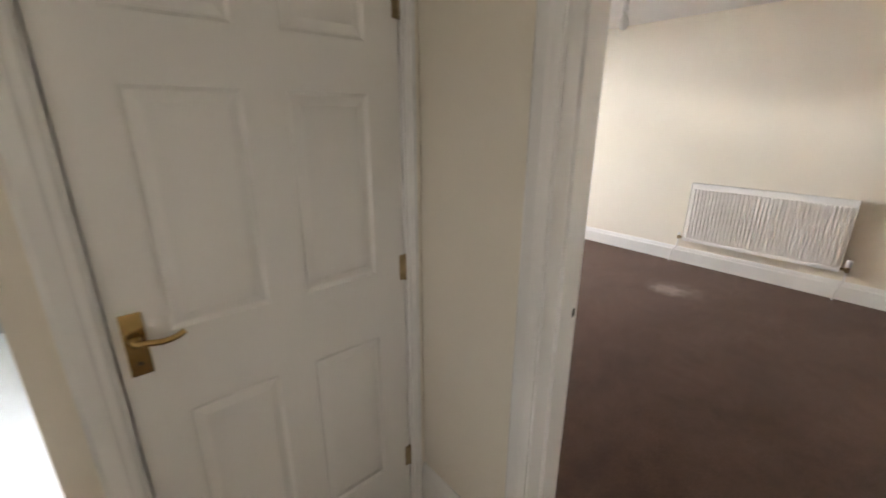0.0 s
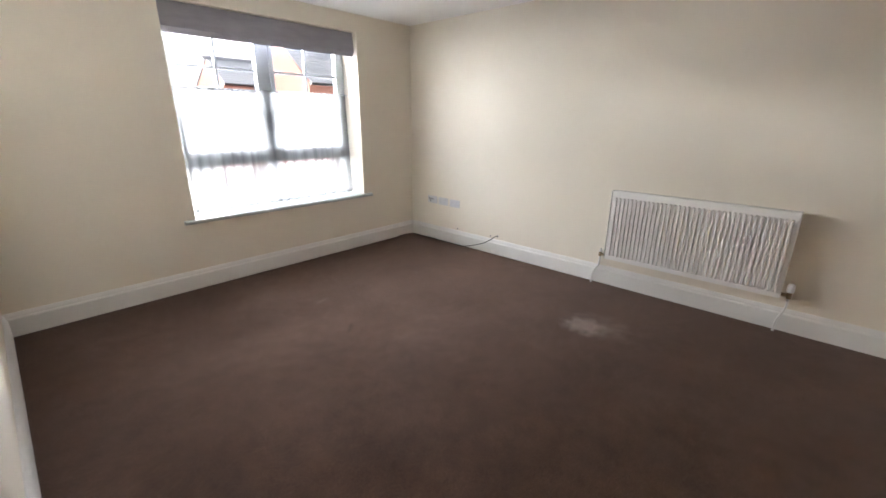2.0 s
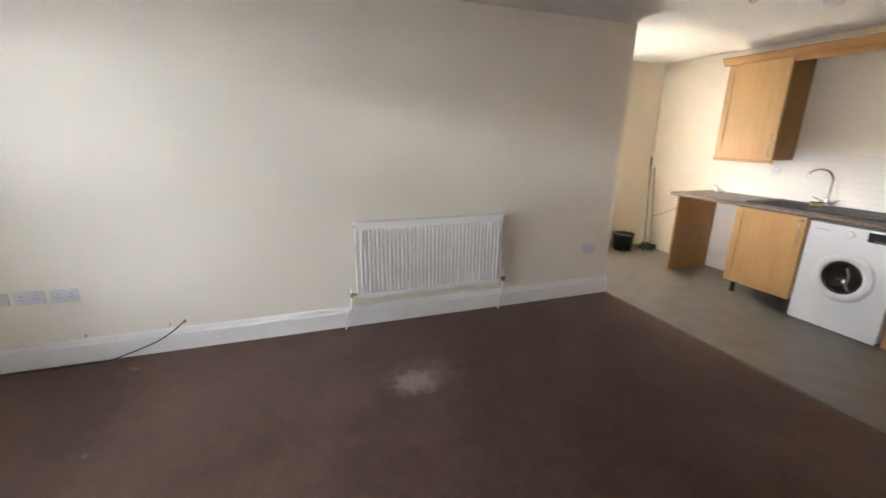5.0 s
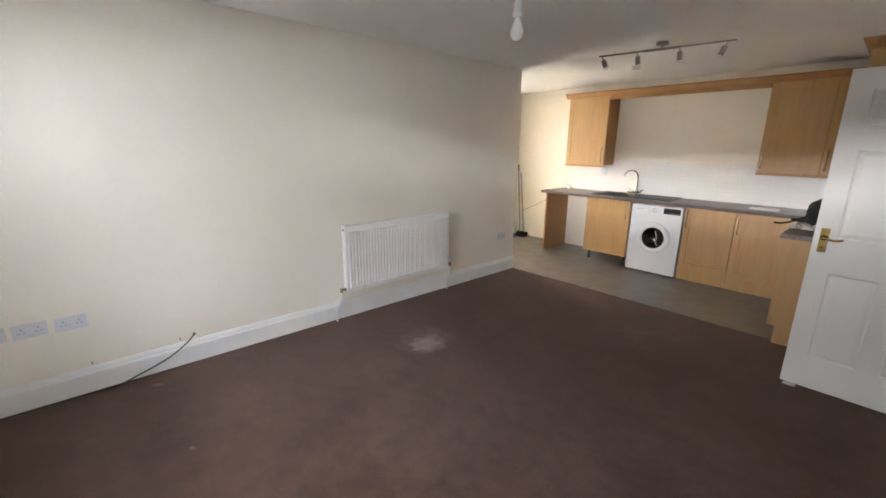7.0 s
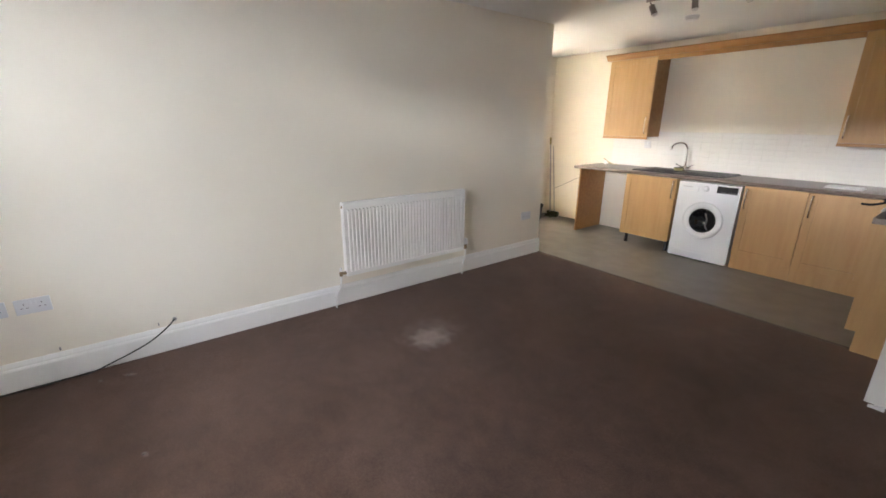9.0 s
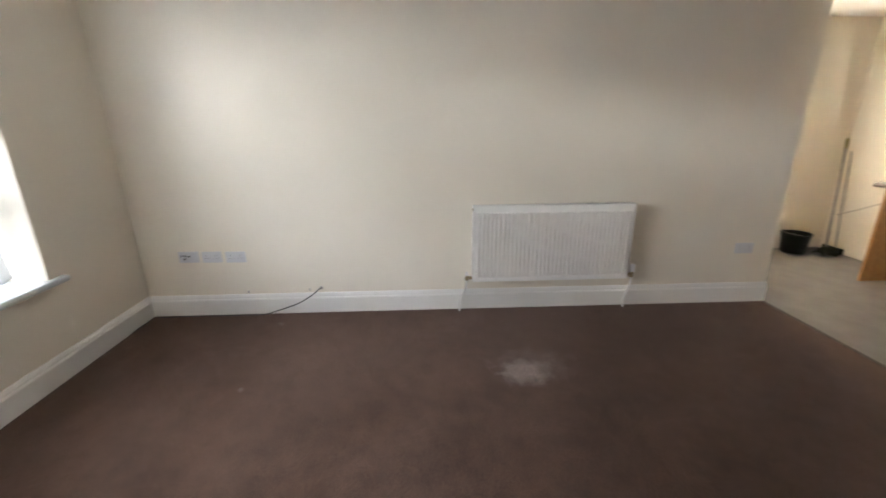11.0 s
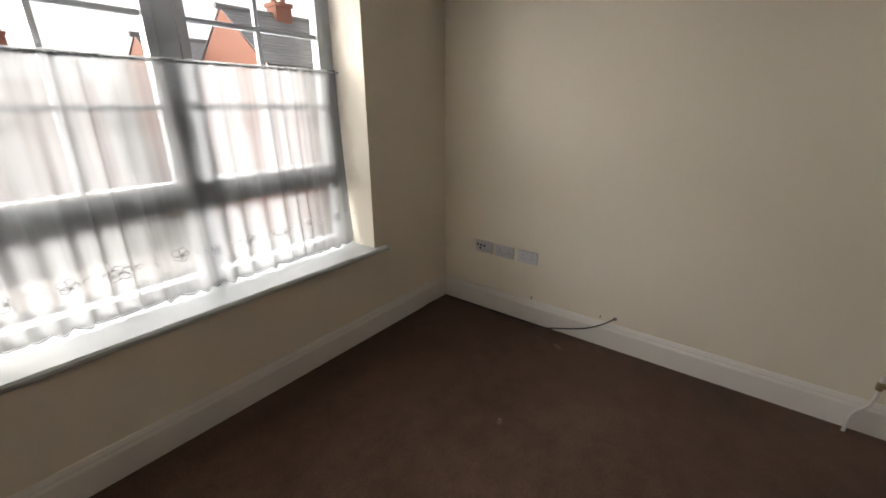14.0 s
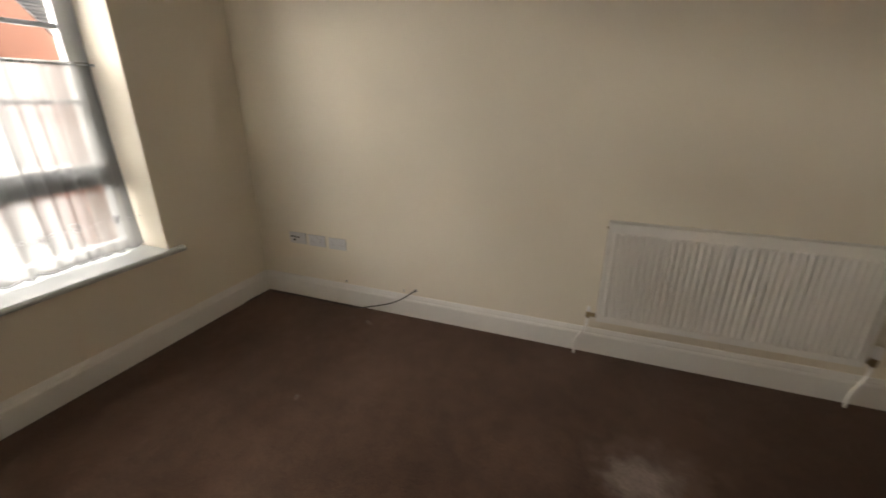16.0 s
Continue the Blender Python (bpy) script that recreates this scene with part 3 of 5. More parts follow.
# ---- window ----
def window_unit(parent, x0, x1, z0, z1, y):
    """A two-light timber window: outer frame, mullion, transom, glazing bars and panes; y is the inner face."""
    d = 0.07
    fw, mw = 0.06, 0.085
    cx = (x0 + x1) / 2
    bm = box(x0, y, z0, x0 + fw, y + d, z1)
    box(x1 - fw, y, z0, x1, y + d, z1, bm=bm)
    box(x0 + fw, y, z1 - fw, x1 - fw, y + d, z1, bm=bm)
    box(x0 + fw, y, z0, x1 - fw, y + d, z0 + 0.05, bm=bm)
    fr = part("window_frame", bm, UPVC_SHADED, parent, "white painted window frame")
    part("mullion", box(cx - mw / 2, y - 0.006, z0 + 0.05, cx + mw / 2, y + d, z1 - fw, 0.004), UPVC_SHADED, fr)
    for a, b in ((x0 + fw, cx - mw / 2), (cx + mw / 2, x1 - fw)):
        part("transom", box(a, y - 0.004, 1.0, b, y + d, 1.085, 0.004), UPVC_SHADED, fr)
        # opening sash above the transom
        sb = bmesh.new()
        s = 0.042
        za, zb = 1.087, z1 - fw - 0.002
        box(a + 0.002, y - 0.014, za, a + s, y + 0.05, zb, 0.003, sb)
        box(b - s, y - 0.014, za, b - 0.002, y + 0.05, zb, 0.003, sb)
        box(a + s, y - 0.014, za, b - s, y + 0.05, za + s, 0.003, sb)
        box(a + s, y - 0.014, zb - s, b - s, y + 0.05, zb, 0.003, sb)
        sash = part("sash", sb, UPVC_SHADED, parent, "white painted opening sash")
        part("glazing_bar", box((a + b) / 2 - 0.011, y + 0.006, za + s, (a + b) / 2 + 0.011, y + 0.034, zb - s, 0.003), UPVC_SHADED, sash)
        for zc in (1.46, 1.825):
            part("glazing_bar", box(a + s, y + 0.004, zc - 0.011, b - s, y + 0.032, zc + 0.011, 0.003), UPVC_SHADED, sash)
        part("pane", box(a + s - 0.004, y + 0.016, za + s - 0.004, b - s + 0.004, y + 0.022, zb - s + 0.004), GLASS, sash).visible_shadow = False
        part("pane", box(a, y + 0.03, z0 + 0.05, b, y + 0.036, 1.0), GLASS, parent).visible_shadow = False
        part("sash_catch", box(b - 0.028 if a < cx - 0.4 else a + 0.01, y - 0.03, 1.3, b - 0.012 if a < cx - 0.4 else a + 0.026, y - 0.014, 1.42, 0.003), WHITE_PL, sash)


w1 = thing("window_1", "white two-light window with glazing bars facing the street", "window", kind="structure")
window_unit(w1, WX0, WX1, WZ0, WZ1, RY1 + 0.265)
sill_bm = prism([(RY1 - 0.038, WZ0 - 0.032), (RY1 - 0.045, WZ0 - 0.022), (RY1 - 0.045, WZ0 - 0.010), (RY1 - 0.036, WZ0), (RY1 + 0.28, WZ0), (RY1 + 0.28, WZ0 - 0.035)], WX0 + 0.0005, WX1 - 0.0005, "x")
prism([(RY1 - 0.038, WZ0 - 0.032), (RY1 - 0.045, WZ0 - 0.022), (RY1 - 0.045, WZ0 - 0.010), (RY1 - 0.036, WZ0), (RY1 - 0.001, WZ0), (RY1 - 0.001, WZ0 - 0.035)], WX0 - 0.085, WX0, "x", sill_bm)
prism([(RY1 - 0.038, WZ0 - 0.032), (RY1 - 0.045, WZ0 - 0.022), (RY1 - 0.045, WZ0 - 0.010), (RY1 - 0.036, WZ0), (RY1 - 0.001, WZ0), (RY1 - 0.001, WZ0 - 0.035)], WX1, WX1 + 0.09, "x", sill_bm)
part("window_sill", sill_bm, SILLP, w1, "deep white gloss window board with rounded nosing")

# small windows out of sight: the kitchen recess's, and one added to light the bathroom
w2 = thing("window_2", "white framed kitchen window beside the recess", "window", kind="structure")
bm = box(KX1 + 0.05, -2.20, 0.85, KX1 + 0.11, -2.15, 1.80)
box(KX1 + 0.05, -1.55, 0.85, KX1 + 0.11, -1.50, 1.80, bm=bm)
box(KX1 + 0.05, -2.15, 0.85, KX1 + 0.11, -1.55, 0.90, bm=bm)
box(KX1 + 0.05, -2.15, 1.75, KX1 + 0.11, -1.55, 1.80, bm=bm)
part("window_frame", bm, UPVC_SHADED, w2)
# unseen pane made translucent to spread the kitchen lamp's light softly
pb = bmesh.new()
pb.faces.new([pb.verts.new((KX1 + 0.078, y, z)) for y, z in ((-2.15, 0.90), (-1.55, 0.90), (-1.55, 1.75), (-2.15, 1.75))])
part("pane", pb, FROST, w2, "unseen translucent pane added to diffuse the lamp")
part("window_sill", box(KX1 - 0.03, -2.22, 0.83, KX1 + 0.05, -1.48, 0.85, 0.004), GLOSS, w2)
w3 = thing("window_3", "unseen white framed window added to light the bathroom", "window", kind="structure")
bm = box(-1.6, RY1 + 0.2, 1.2, -1.55, RY1 + 0.26, 2.1)
box(-0.85, RY1 + 0.2, 1.2, -0.8, RY1 + 0.26, 2.1, bm=bm)
box(-1.55, RY1 + 0.2, 1.2, -0.85, RY1 + 0.26, 1.25, bm=bm)
box(-1.55, RY1 + 0.2, 2.05, -0.85, RY1 + 0.26, 2.1, bm=bm)
part("window_frame", bm, UPVC_SHADED, w3)
part("pane", box(-1.55, RY1 + 0.22, 1.25, -0.85, RY1 + 0.226, 2.05), GLASS, w3).visible_shadow = False

# unseen window, added so the hall lamp has an opening to shine through
w4 = thing("window_4", "unseen white framed window added to light the hall", "window", kind="structure")
bm = box(HX0 - 0.09, -1.25, 0.9, HX0 - 0.03, -1.20, 2.1)
box(HX0 - 0.09, -0.30, 0.9, HX0 - 0.03, -0.25, 2.1, bm=bm)
box(HX0 - 0.09, -1.20, 0.9, HX0 - 0.03, -0.30, 0.95, bm=bm)
box(HX0 - 0.09, -1.20, 2.05, HX0 - 0.03, -0.30, 2.1, bm=bm)
part("window_frame", bm, UPVC_SHADED, w4)
part("pane", box(HX0 - 0.065, -1.20, 0.95, HX0 - 0.06, -0.30, 2.05), GLASS, w4).visible_shadow = False

# roman blind, drawn up
bl = thing("roman_blind", "grey fabric roman blind folded up under the window head", "blind", (0, 0, 0))
prof = []
for i, (dy, z) in enumerate(((0.050, WZ1 - 0.004), (0.046, 2.20), (0.040, 2.13), (0.036, 2.085), (0.033, 2.06), (0.036, 2.052), (0.050, 2.055), (0.054, 2.045), (0.058, 2.030), (0.066, 2.026), (0.080, 2.032))):
    prof.append((RY1 + dy, z))
prof += [(RY1 + 0.092, 2.036), (RY1 + 0.098, 2.10), (RY1 + 0.098, WZ1 - 0.004)]
part("fabric", prism(prof, WX0 + 0.012, WX1 - 0.012, "x"), BLIND, bl)
part("headrail", box(WX0 + 0.014, RY1 + 0.1, WZ1 - 0.045, WX1 - 0.014, RY1 + 0.135, WZ1 - 0.004, 0.003), WHITE_PL, bl)
part("hem_bar", tube([(WX0 + 0.013, RY1 + 0.064, 2.027), (WX1 - 0.013, RY1 + 0.064, 2.027)], 0.006, 8), BLIND, bl)

# net curtain on a slim rod
nc = thing("net_curtain", "white gathered net half-curtain with embroidered scalloped hem", "net curtain")
ROD_Y, ROD_Z = RY1 + 0.222, 1.645


def fold(x, v):
    """Sideways slip and depth of the gathers at x; v is 0 at the rod and 1 at the hem."""
    p = x * 58.0 + 2.4 * math.sin(x * 6.3) + 1.3 * math.sin(x * 14.0 + 1.0) + 0.6 * v * math.sin(x * 4.0)
    lap = (0.35 + 0.65 * v) * (0.55 + 0.45 * math.sin(x * 9.0 + 0.7))
    deep = (0.4 + 0.6 * v) * (0.013 * math.cos(p) + 0.004 * math.sin(x * 17.0 + 2.2 * v))
    return 0.015 * lap * math.sin(p) + 0.012 * v * math.sin(x * 11 + 1), deep - 0.045 * v * v


def net_panel(x0, x1):
    bm = bmesh.new()
    nx, nz = int((x1 - x0) * 320), 26
    grid = []
    for j in range(nz + 1):
        v = j / nz
        row = []
        for i in range(nx + 1):
            x = x0 + (x1 - x0) * i / nx
            hem = 0.608 + 0.020 * (1.0 - abs(math.sin(x * 42.0)))
            z = ROD_Z + 0.012 + (hem - ROD_Z - 0.012) * v
            slip, deep = fold(x, v)
            row.append(bm.verts.new((x + slip, ROD_Y - 0.010 + deep, z)))
        grid.append(row)
    for a, b in zip(grid, grid[1:]):
        for i in range(nx):
            bm.faces.new((a[i], a[i + 1], b[i + 1], b[i]))
    return bm


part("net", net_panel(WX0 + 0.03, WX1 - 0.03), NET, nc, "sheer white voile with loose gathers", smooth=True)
part("curtain_rod", tube([(WX0 + 0.003, ROD_Y, ROD_Z), (WX1 - 0.003, ROD_Y, ROD_Z)], 0.0065, 8), UPVC_SHADED, nc, "slim white extending rod", smooth=True)
part("rod_sleeve", tube([(WX0 + 0.02, ROD_Y, ROD_Z), (WX0 + 0.62, ROD_Y, ROD_Z + 0.001)], 0.0095, 8), UPVC_SHADED, nc, smooth=True)


def on_net(x, z):
    v = (ROD_Z + 0.012 - z) / (ROD_Z + 0.012 - 0.64)
    slip, deep = fold(x, v)
    return Vector((x + slip, ROD_Y - 0.014 + deep, z))


def flower(x, z, s, flip):
    bm = bmesh.new()
    for a0, r in ((80, 1.0), (20, 0.9), (140, 0.8), (-35, 0.7), (200, 0.65)):
        pts = []
        for k in range(9):
            t = k / 8
            ang = radians(a0 + 130 * t * flip)
            rad = s * r * math.sin(math.pi * t)
            pts.append(on_net(x + flip * rad * math.cos(ang), z + rad * math.sin(ang)))
        tube(pts, 0.0015, 4, bm, smooth=0)
    return bm


rng = random.Random(4)
for i in range(9):
    fx = WX0 + 0.13 + i * 0.185 + rng.uniform(-0.02, 0.02)
    part("embroidered_flower", flower(fx, 0.80 + rng.uniform(-0.012, 0.012), 0.042, 1 if i % 2 else -1), THREAD, nc, "grey embroidered flower sprig")
    for k in (0.07, 0.115):
        part("embroidered_leaf", tube([on_net(fx + k + 0.010 * math.cos(t) * (1 + t / 6), 0.805 + 0.010 * math.sin(t)) for t in (0, 1.2, 2.4, 3.6, 4.8)], 0.0014, 4), THREAD, nc)
for i in range(int(WX0 * 42 / math.pi) + 1, int(WX1 * 42 / math.pi) - 1):
    x = (i + 0.5) * math.pi / 42
    pts = [on_net(x + 0.030 * math.cos(k), 0.637 + 0.016 * math.sin(k)) for k in (3.4, 3.9, 4.4, 4.9, 5.4, 5.9)]
    part("hem_scallop", tube(pts, 0.0013, 4), HEMT, nc)


# ---- radiator ----
def radiator():
    y0, y1, z0, z1 = -0.168, 1.056, 0.256, 0.856
    xf, xb = 4.060, 4.118
    r = thing("radiator", "white ribbed steel panel radiator with top grille", "radiator")
    n = 37
    pitch = (y1 - y0 - 0.05) / n
    cols = [(y0 + 0.006, xf + 0.007)]
    cols.append((y0 + 0.025, xf + 0.007))
    for i in range(n):
        a = y0 + 0.025 + i * pitch
        cols += [(a + pitch * 0.21, xf + 0.008), (a + pitch * 0.27, xf - 0.001), (a + pitch * 0.34, xf - 0.006), (a + pitch * 0.66, xf - 0.006), (a + pitch * 0.73, xf - 0.001), (a + pitch * 0.79, xf + 0.008)]
    cols += [(y1 - 0.025, xf + 0.007), (y1 - 0.006, xf + 0.007)]
    bm = bmesh.new()
    flat = xf + 0.006
    levels = [(z0 + 0.0, 0), (z0 + 0.034, 0), (z0 + 0.046, 1), (z1 - 0.064, 1), (z1 - 0.052, 0), (z1 - 0.004, 0)]
    rows = [[bm.verts.new((flat + (x - flat) * k, y, z)) for y, x in cols] for z, k in levels]
    for a, b in zip(rows, rows[1:]):
        for i in range(len(cols) - 1):
            bm.faces.new((a[i], a[i + 1], b[i + 1], b[i]))
    back = [[bm.verts.new((xf + 0.027, y, z)) for y in (cols[0][0], cols[-1][0])] for z in (levels[0][0], levels[-1][0])]
    bm.faces.new((rows[0][0], rows[0][-1], back[0][1], back[0][0]))
    bm.faces.new((rows[-1][0], rows[-1][-1], back[1][1], back[1][0]))
    bm.faces.new((back[0][0], back[0][1], back[1][1], back[1][0]))
    part("front_panel", bm, RADW, r, "pressed steel panel with vertical ribs")
    part("back_panel", box(xb - 0.012, y0 + 0.006, z0, xb, y1 - 0.006, z1 - 0.004, 0.003), RADW, r)
    for y in (y0, y1):
        part("side_panel", box(xf + 0.001, y - (0.0 if y == y0 else 0.004), z0 + 0.006, xb, y + (0.004 if y == y0 else 0.0), z1, 0.002), RADW, r)
    gb = bmesh.new()
    box(xf + 0.002, y0 + 0.004, z1 - 0.004, xf + 0.006, y1 - 0.004, z1, bm=gb)
    box(xb - 0.012, y0 + 0.004, z1 - 0.004, xb, y1 - 0.004, z1, bm=gb)
    for i in range(80):
        y = y0 + 0.006 + i * (y1 - y0 - 0.02) / 79
        box(xf + 0.006, y, z1 - 0.004, xb - 0.012, y + 0.0055, z1, bm=gb)
    part("grille", gb, RADW, r, "slotted white top grille")
    for i in range(24):
        y = y0 + 0.05 + i * (y1 - y0 - 0.1) / 23
        part("fin", box(xf + 0.028, y, z0 + 0.05, xb - 0.014, y + 0.002, z1 - 0.03), RADW, r)
    for y in (y0 + 0.2, y1 - 0.2):
        part("bracket", box(xb, y - 0.02, z0 + 0.1, RX1, y + 0.02, z1 - 0.1), RADW, r)
    zc = z0 + 0.026
    part("bleed_plug", lathe([(0.011, 0.0), (0.011, 0.004), (0.006, 0.006)], (xf + 0.03, y1, z1 - 0.035), "y", 12), AGED, r, "dark bleed plug")
    # lockshield end, towards the window
    v1 = part("lockshield_valve", lathe([(0.009, -0.002), (0.013, 0.0), (0.013, 0.02), (0.009, 0.024), (0.009, 0.036)], (4.09, y1, zc), "y", 12), AGED, r, "tarnished brass lockshield valve", smooth=True)
    lathe_bm = lathe([(0.012, -0.02), (0.014, -0.012), (0.014, 0.014), (0.010, 0.02)], (4.09, y1 + 0.042, zc), "z", 12)
    part("valve_body", lathe_bm, AGED, v1, smooth=True)
    part("valve_cap", lathe([(0.009, 0.02), (0.010, 0.024), (0.008, 0.048), (0.004, 0.052)], (4.09, y1 + 0.042, zc), "z", 12), WHITE_PL, v1, smooth=True)
    part("supply_pipe", tube([(4.09, y1 + 0.042, zc - 0.015), (4.09, y1 + 0.045, zc - 0.07), (4.092, y1 + 0.052, zc - 0.11), (4.094, y1 + 0.082, zc - 0.16), (4.094, y1 + 0.094, zc - 0.20), (4.094, y1 + 0.098, 0.0)], 0.0078, 10), GLOSS, r, "white painted bent copper pipe", smooth=True)
    # thermostatic end
    v2 = part("thermostatic_valve", lathe([(0.009, 0.002), (0.013, 0.0), (0.013, -0.02), (0.010, -0.026), (0.010, -0.04)], (4.09, y0, zc), "y", 12), AGED, r, "brass valve with a white thermostatic head", smooth=True)
    part("valve_body", lathe([(0.012, -0.024), (0.015, -0.016), (0.015, 0.016), (0.013, 0.024)], (4.09, y0 - 0.044, zc), "z", 12), AGED, v2, smooth=True)
    part("valve_head", lathe([(0.013, 0.022), (0.021, 0.026), (0.022, 0.034), (0.021, 0.070), (0.017, 0.082), (0.006, 0.086)], (4.09, y0 - 0.044, zc), "z", 20), WHITE_PL, v2, smooth=True)
    part("supply_pipe", tube([(4.09, y0 - 0.044, zc - 0.02), (4.09, y0 - 0.042, zc - 0.09), (4.092, y0 - 0.030, zc - 0.14), (4.094, y0 - 0.012, zc - 0.2), (4.094, y0 - 0.008, 0.0)], 0.0078, 10), GLOSS, r, "white painted bent copper pipe", smooth=True)
    return r


radiator()


# ---- wall sockets and cable ----
def plate(name, label, category, y, z, w, h=0.086, group="", plane=RX1):
    p = thing(name, label, category, (plane, y, z), group)
    part("plate", box(-0.009, -w / 2, -h / 2, 0, w / 2, h / 2, 0.002), SOCKW, p)
    return p


def double_socket(y, z, label, group=""):
    p = plate("double_socket", label, "socket", y, z, 0.147, group=group)
    for s in (-1, 1):
        c = s * 0.036
        for dy, dz, w, h in ((0, 0.014, 0.0045, 0.010), (-0.011, -0.008, 0.009, 0.0045), (0.011, -0.008, 0.009, 0.0045)):
            part("pin_hole", box(-0.0094, c + dy - w / 2, dz - h / 2, -0.0088, c + dy + w / 2, dz + h / 2), PINH, p)
        part("rocker_switch", box(-0.0125, c * 0.28 - 0.006, 0.012, -0.0088, c * 0.28 + 0.006, 0.032, 0.001), SOCKW, p)
    return p


double_socket(2.865, 0.475, "white double power socket with switches on cream wall", "media sockets")
double_socket(3.043, 0.478, "white double power socket with switches on cream wall", "media sockets")
ap = plate("aerial_socket", "white media plate with four dark aerial sockets", "aerial socket", 3.215, 0.481, 0.147, group="media sockets")
for dy, dz in ((0.05, 0.012), (0.024, 0.010), (-0.006, 0.008), (0.03, -0.014)):
    part("coax_port", lathe([(0.0075, 0), (0.0075, -0.0035), (0.004, -0.004)], (-0.009, dy, dz), "x", 12), HOLE, ap)
double_socket(-1.135, 0.462, "white double power socket near the kitchen corner")

for y, z in ((2.812, 0.185), (2.335, 0.193)):
    c = thing("cable_clip", "small grey cable clip nailed above the skirting", "cable clip", (RX1, y, z))
    part("clip", box(-0.010, -0.004, -0.008, 0, 0.004, 0.010, 0.002), STEEL, c)
    part("nail", lathe([(0.003, 0), (0.003, -0.004)], (-0.010, 0, 0.006), "x", 8), STEEL, c)
cb = thing("aerial_cable", "thin black aerial cable trailing from wall to carpet", "cable")
part("cable", tube([(4.149, 2.245, 0.205), (4.118, 2.262, 0.200), (4.112, 2.31, 0.160), (4.106, 2.40, 0.105), (4.105, 2.50, 0.065), (4.112, 2.60, 0.030), (4.100, 2.70, 0.008), (4.104, 2.85, 0.006), (4.100, 3.02, 0.006), (4.108, 3.20, 0.006), (4.10, 3.36, 0.006), (4.09, 3.50, 0.007)], 0.0045, 8), BLACK_PL, cb, smooth=True)
part("grommet", lathe([(0.012, -0.006), (0.012, 0.0)], (RX1 - 0.0005, 2.245, 0.205), "x", 12), STEEL, cb)
cb2 = thing("aerial_cable", "short dark cable tail in the carpet corner", "cable")
part("cable", tube([(4.05, 3.552, 0.006), (4.00, 3.535, 0.012), (3.93, 3.545, 0.010), (3.86, 3.55, 0.006)], 0.0045, 8), BLACK_PL, cb2, smooth=True)
for i, (x, y) in enumerate(((3.15, 0.78), (3.155, 2.485), (3.97, 2.66), (3.95, 2.53))):
    lint = thing("lint_scrap", "tiny pale scrap of lint on the brown carpet", "lint", (x, y, 0.0))
    part("scrap", lathe([(0.004, 0.0), (0.010, 0.002), (0.008, 0.006), (0.002, 0.008)], (0, 0, 0), "z", 7), FLUFF, lint)
    lint.rotation_euler = (0, 0, i * 1.3)

# ---- ceiling fittings ----
pl = thing("pendant_light", "bare white bulb on a short white pendant flex", "pendant light", (2.30, 1.06, CEILING))
part("ceiling_rose", lathe([(0.045, 0), (0.045, -0.008), (0.030, -0.022), (0.010, -0.028)], (0, 0, 0), "z", 24), WHITE_PL, pl, smooth=True)
part("flex", tube([(0, 0, -0.02), (0.001, 0, -0.22)], 0.003, 6), WHITE_PL, pl)
part("lamp_holder", lathe([(0.008, -0.20), (0.014, -0.205), (0.019, -0.225), (0.019, -0.262), (0.022, -0.264), (0.022, -0.285), (0.014, -0.288)], (0, 0, 0), "z", 20), WHITE_PL, pl, smooth=True)
part("bulb", lathe([(0.012, -0.285), (0.014, -0.300), (0.024, -0.322), (0.030, -0.345), (0.029, -0.362), (0.020, -0.380), (0.006, -0.388)], (0, 0, 0), "z", 24), PEARL, pl, "pearl glass light bulb", smooth=True)

tr = thing("spotlight_track", "brushed steel four-spot ceiling track above kitchen edge", "spotlight", (2.52, -1.17, CEILING))
tr.rotation_euler = (0, 0, radians(8))
part("canopy", lathe([(0.05, 0), (0.05, -0.022), (0.044, -0.026)], (0, 0, 0), "z", 24), STEEL, tr, "round steel ceiling canopy")
part("rail", box(-0.53, -0.008, -0.062, 0.53, 0.008, -0.048, 0.002), STEEL, tr)
part("rail_joint", box(-0.14, -0.010, -0.066, 0.14, 0.010, -0.046, 0.003), STEEL, tr)
part("stem", lathe([(0.006, -0.02), (0.006, -0.05)], (0, 0, 0), "z", 10), STEEL, tr)
for i, (x, tilt, turn) in enumerate(((0.49, 25, 150), (0.19, 8, 200), (-0.14, 6, 90), (-0.46, -22, 120))):
    sp = part("spot_head", lathe([(0.008, -0.002), (0.019, -0.006), (0.021, -0.012), (0.021, -0.062), (0.023, -0.070), (0.022, -0.075)], (0, 0, 0), "z", 18), STEEL, tr, "dark brushed steel spot head", smooth=True)
    sp.matrix_basis = pose(x, 0, -0.085, 0, tilt, 0)
    part("swivel", tube([(0, 0, 0.03), (0, 0, 0.0)], 0.005, 8), STEEL, sp)
    part("lamp_glass", lathe([(0.018, -0.070), (0.019, -0.082), (0.012, -0.090), (0.003, -0.092)], (0, 0, 0), "z", 16), PEARL, sp, smooth=True)
sd = thing("smoke_alarm", "round white smoke alarm on the kitchen ceiling", "smoke alarm", (3.14, -2.10, CEILING))
part("base", lathe([(0.062, 0), (0.062, -0.010), (0.056, -0.014)], (0, 0, 0), "z", 28), WHITE_PL, sd, smooth=True)
part("cover", lathe([(0.056, -0.012), (0.052, -0.030), (0.040, -0.040), (0.012, -0.042)], (0, 0, 0), "z", 28), WHITE_PL, sd, smooth=True)


# ---- kitchen ----
FRONT, BASE_TOP, TOPZ = -2.562, 0.868, 0.906
WFRONT, WBOT, WTOPZ = -2.885, 1.295, 2.215


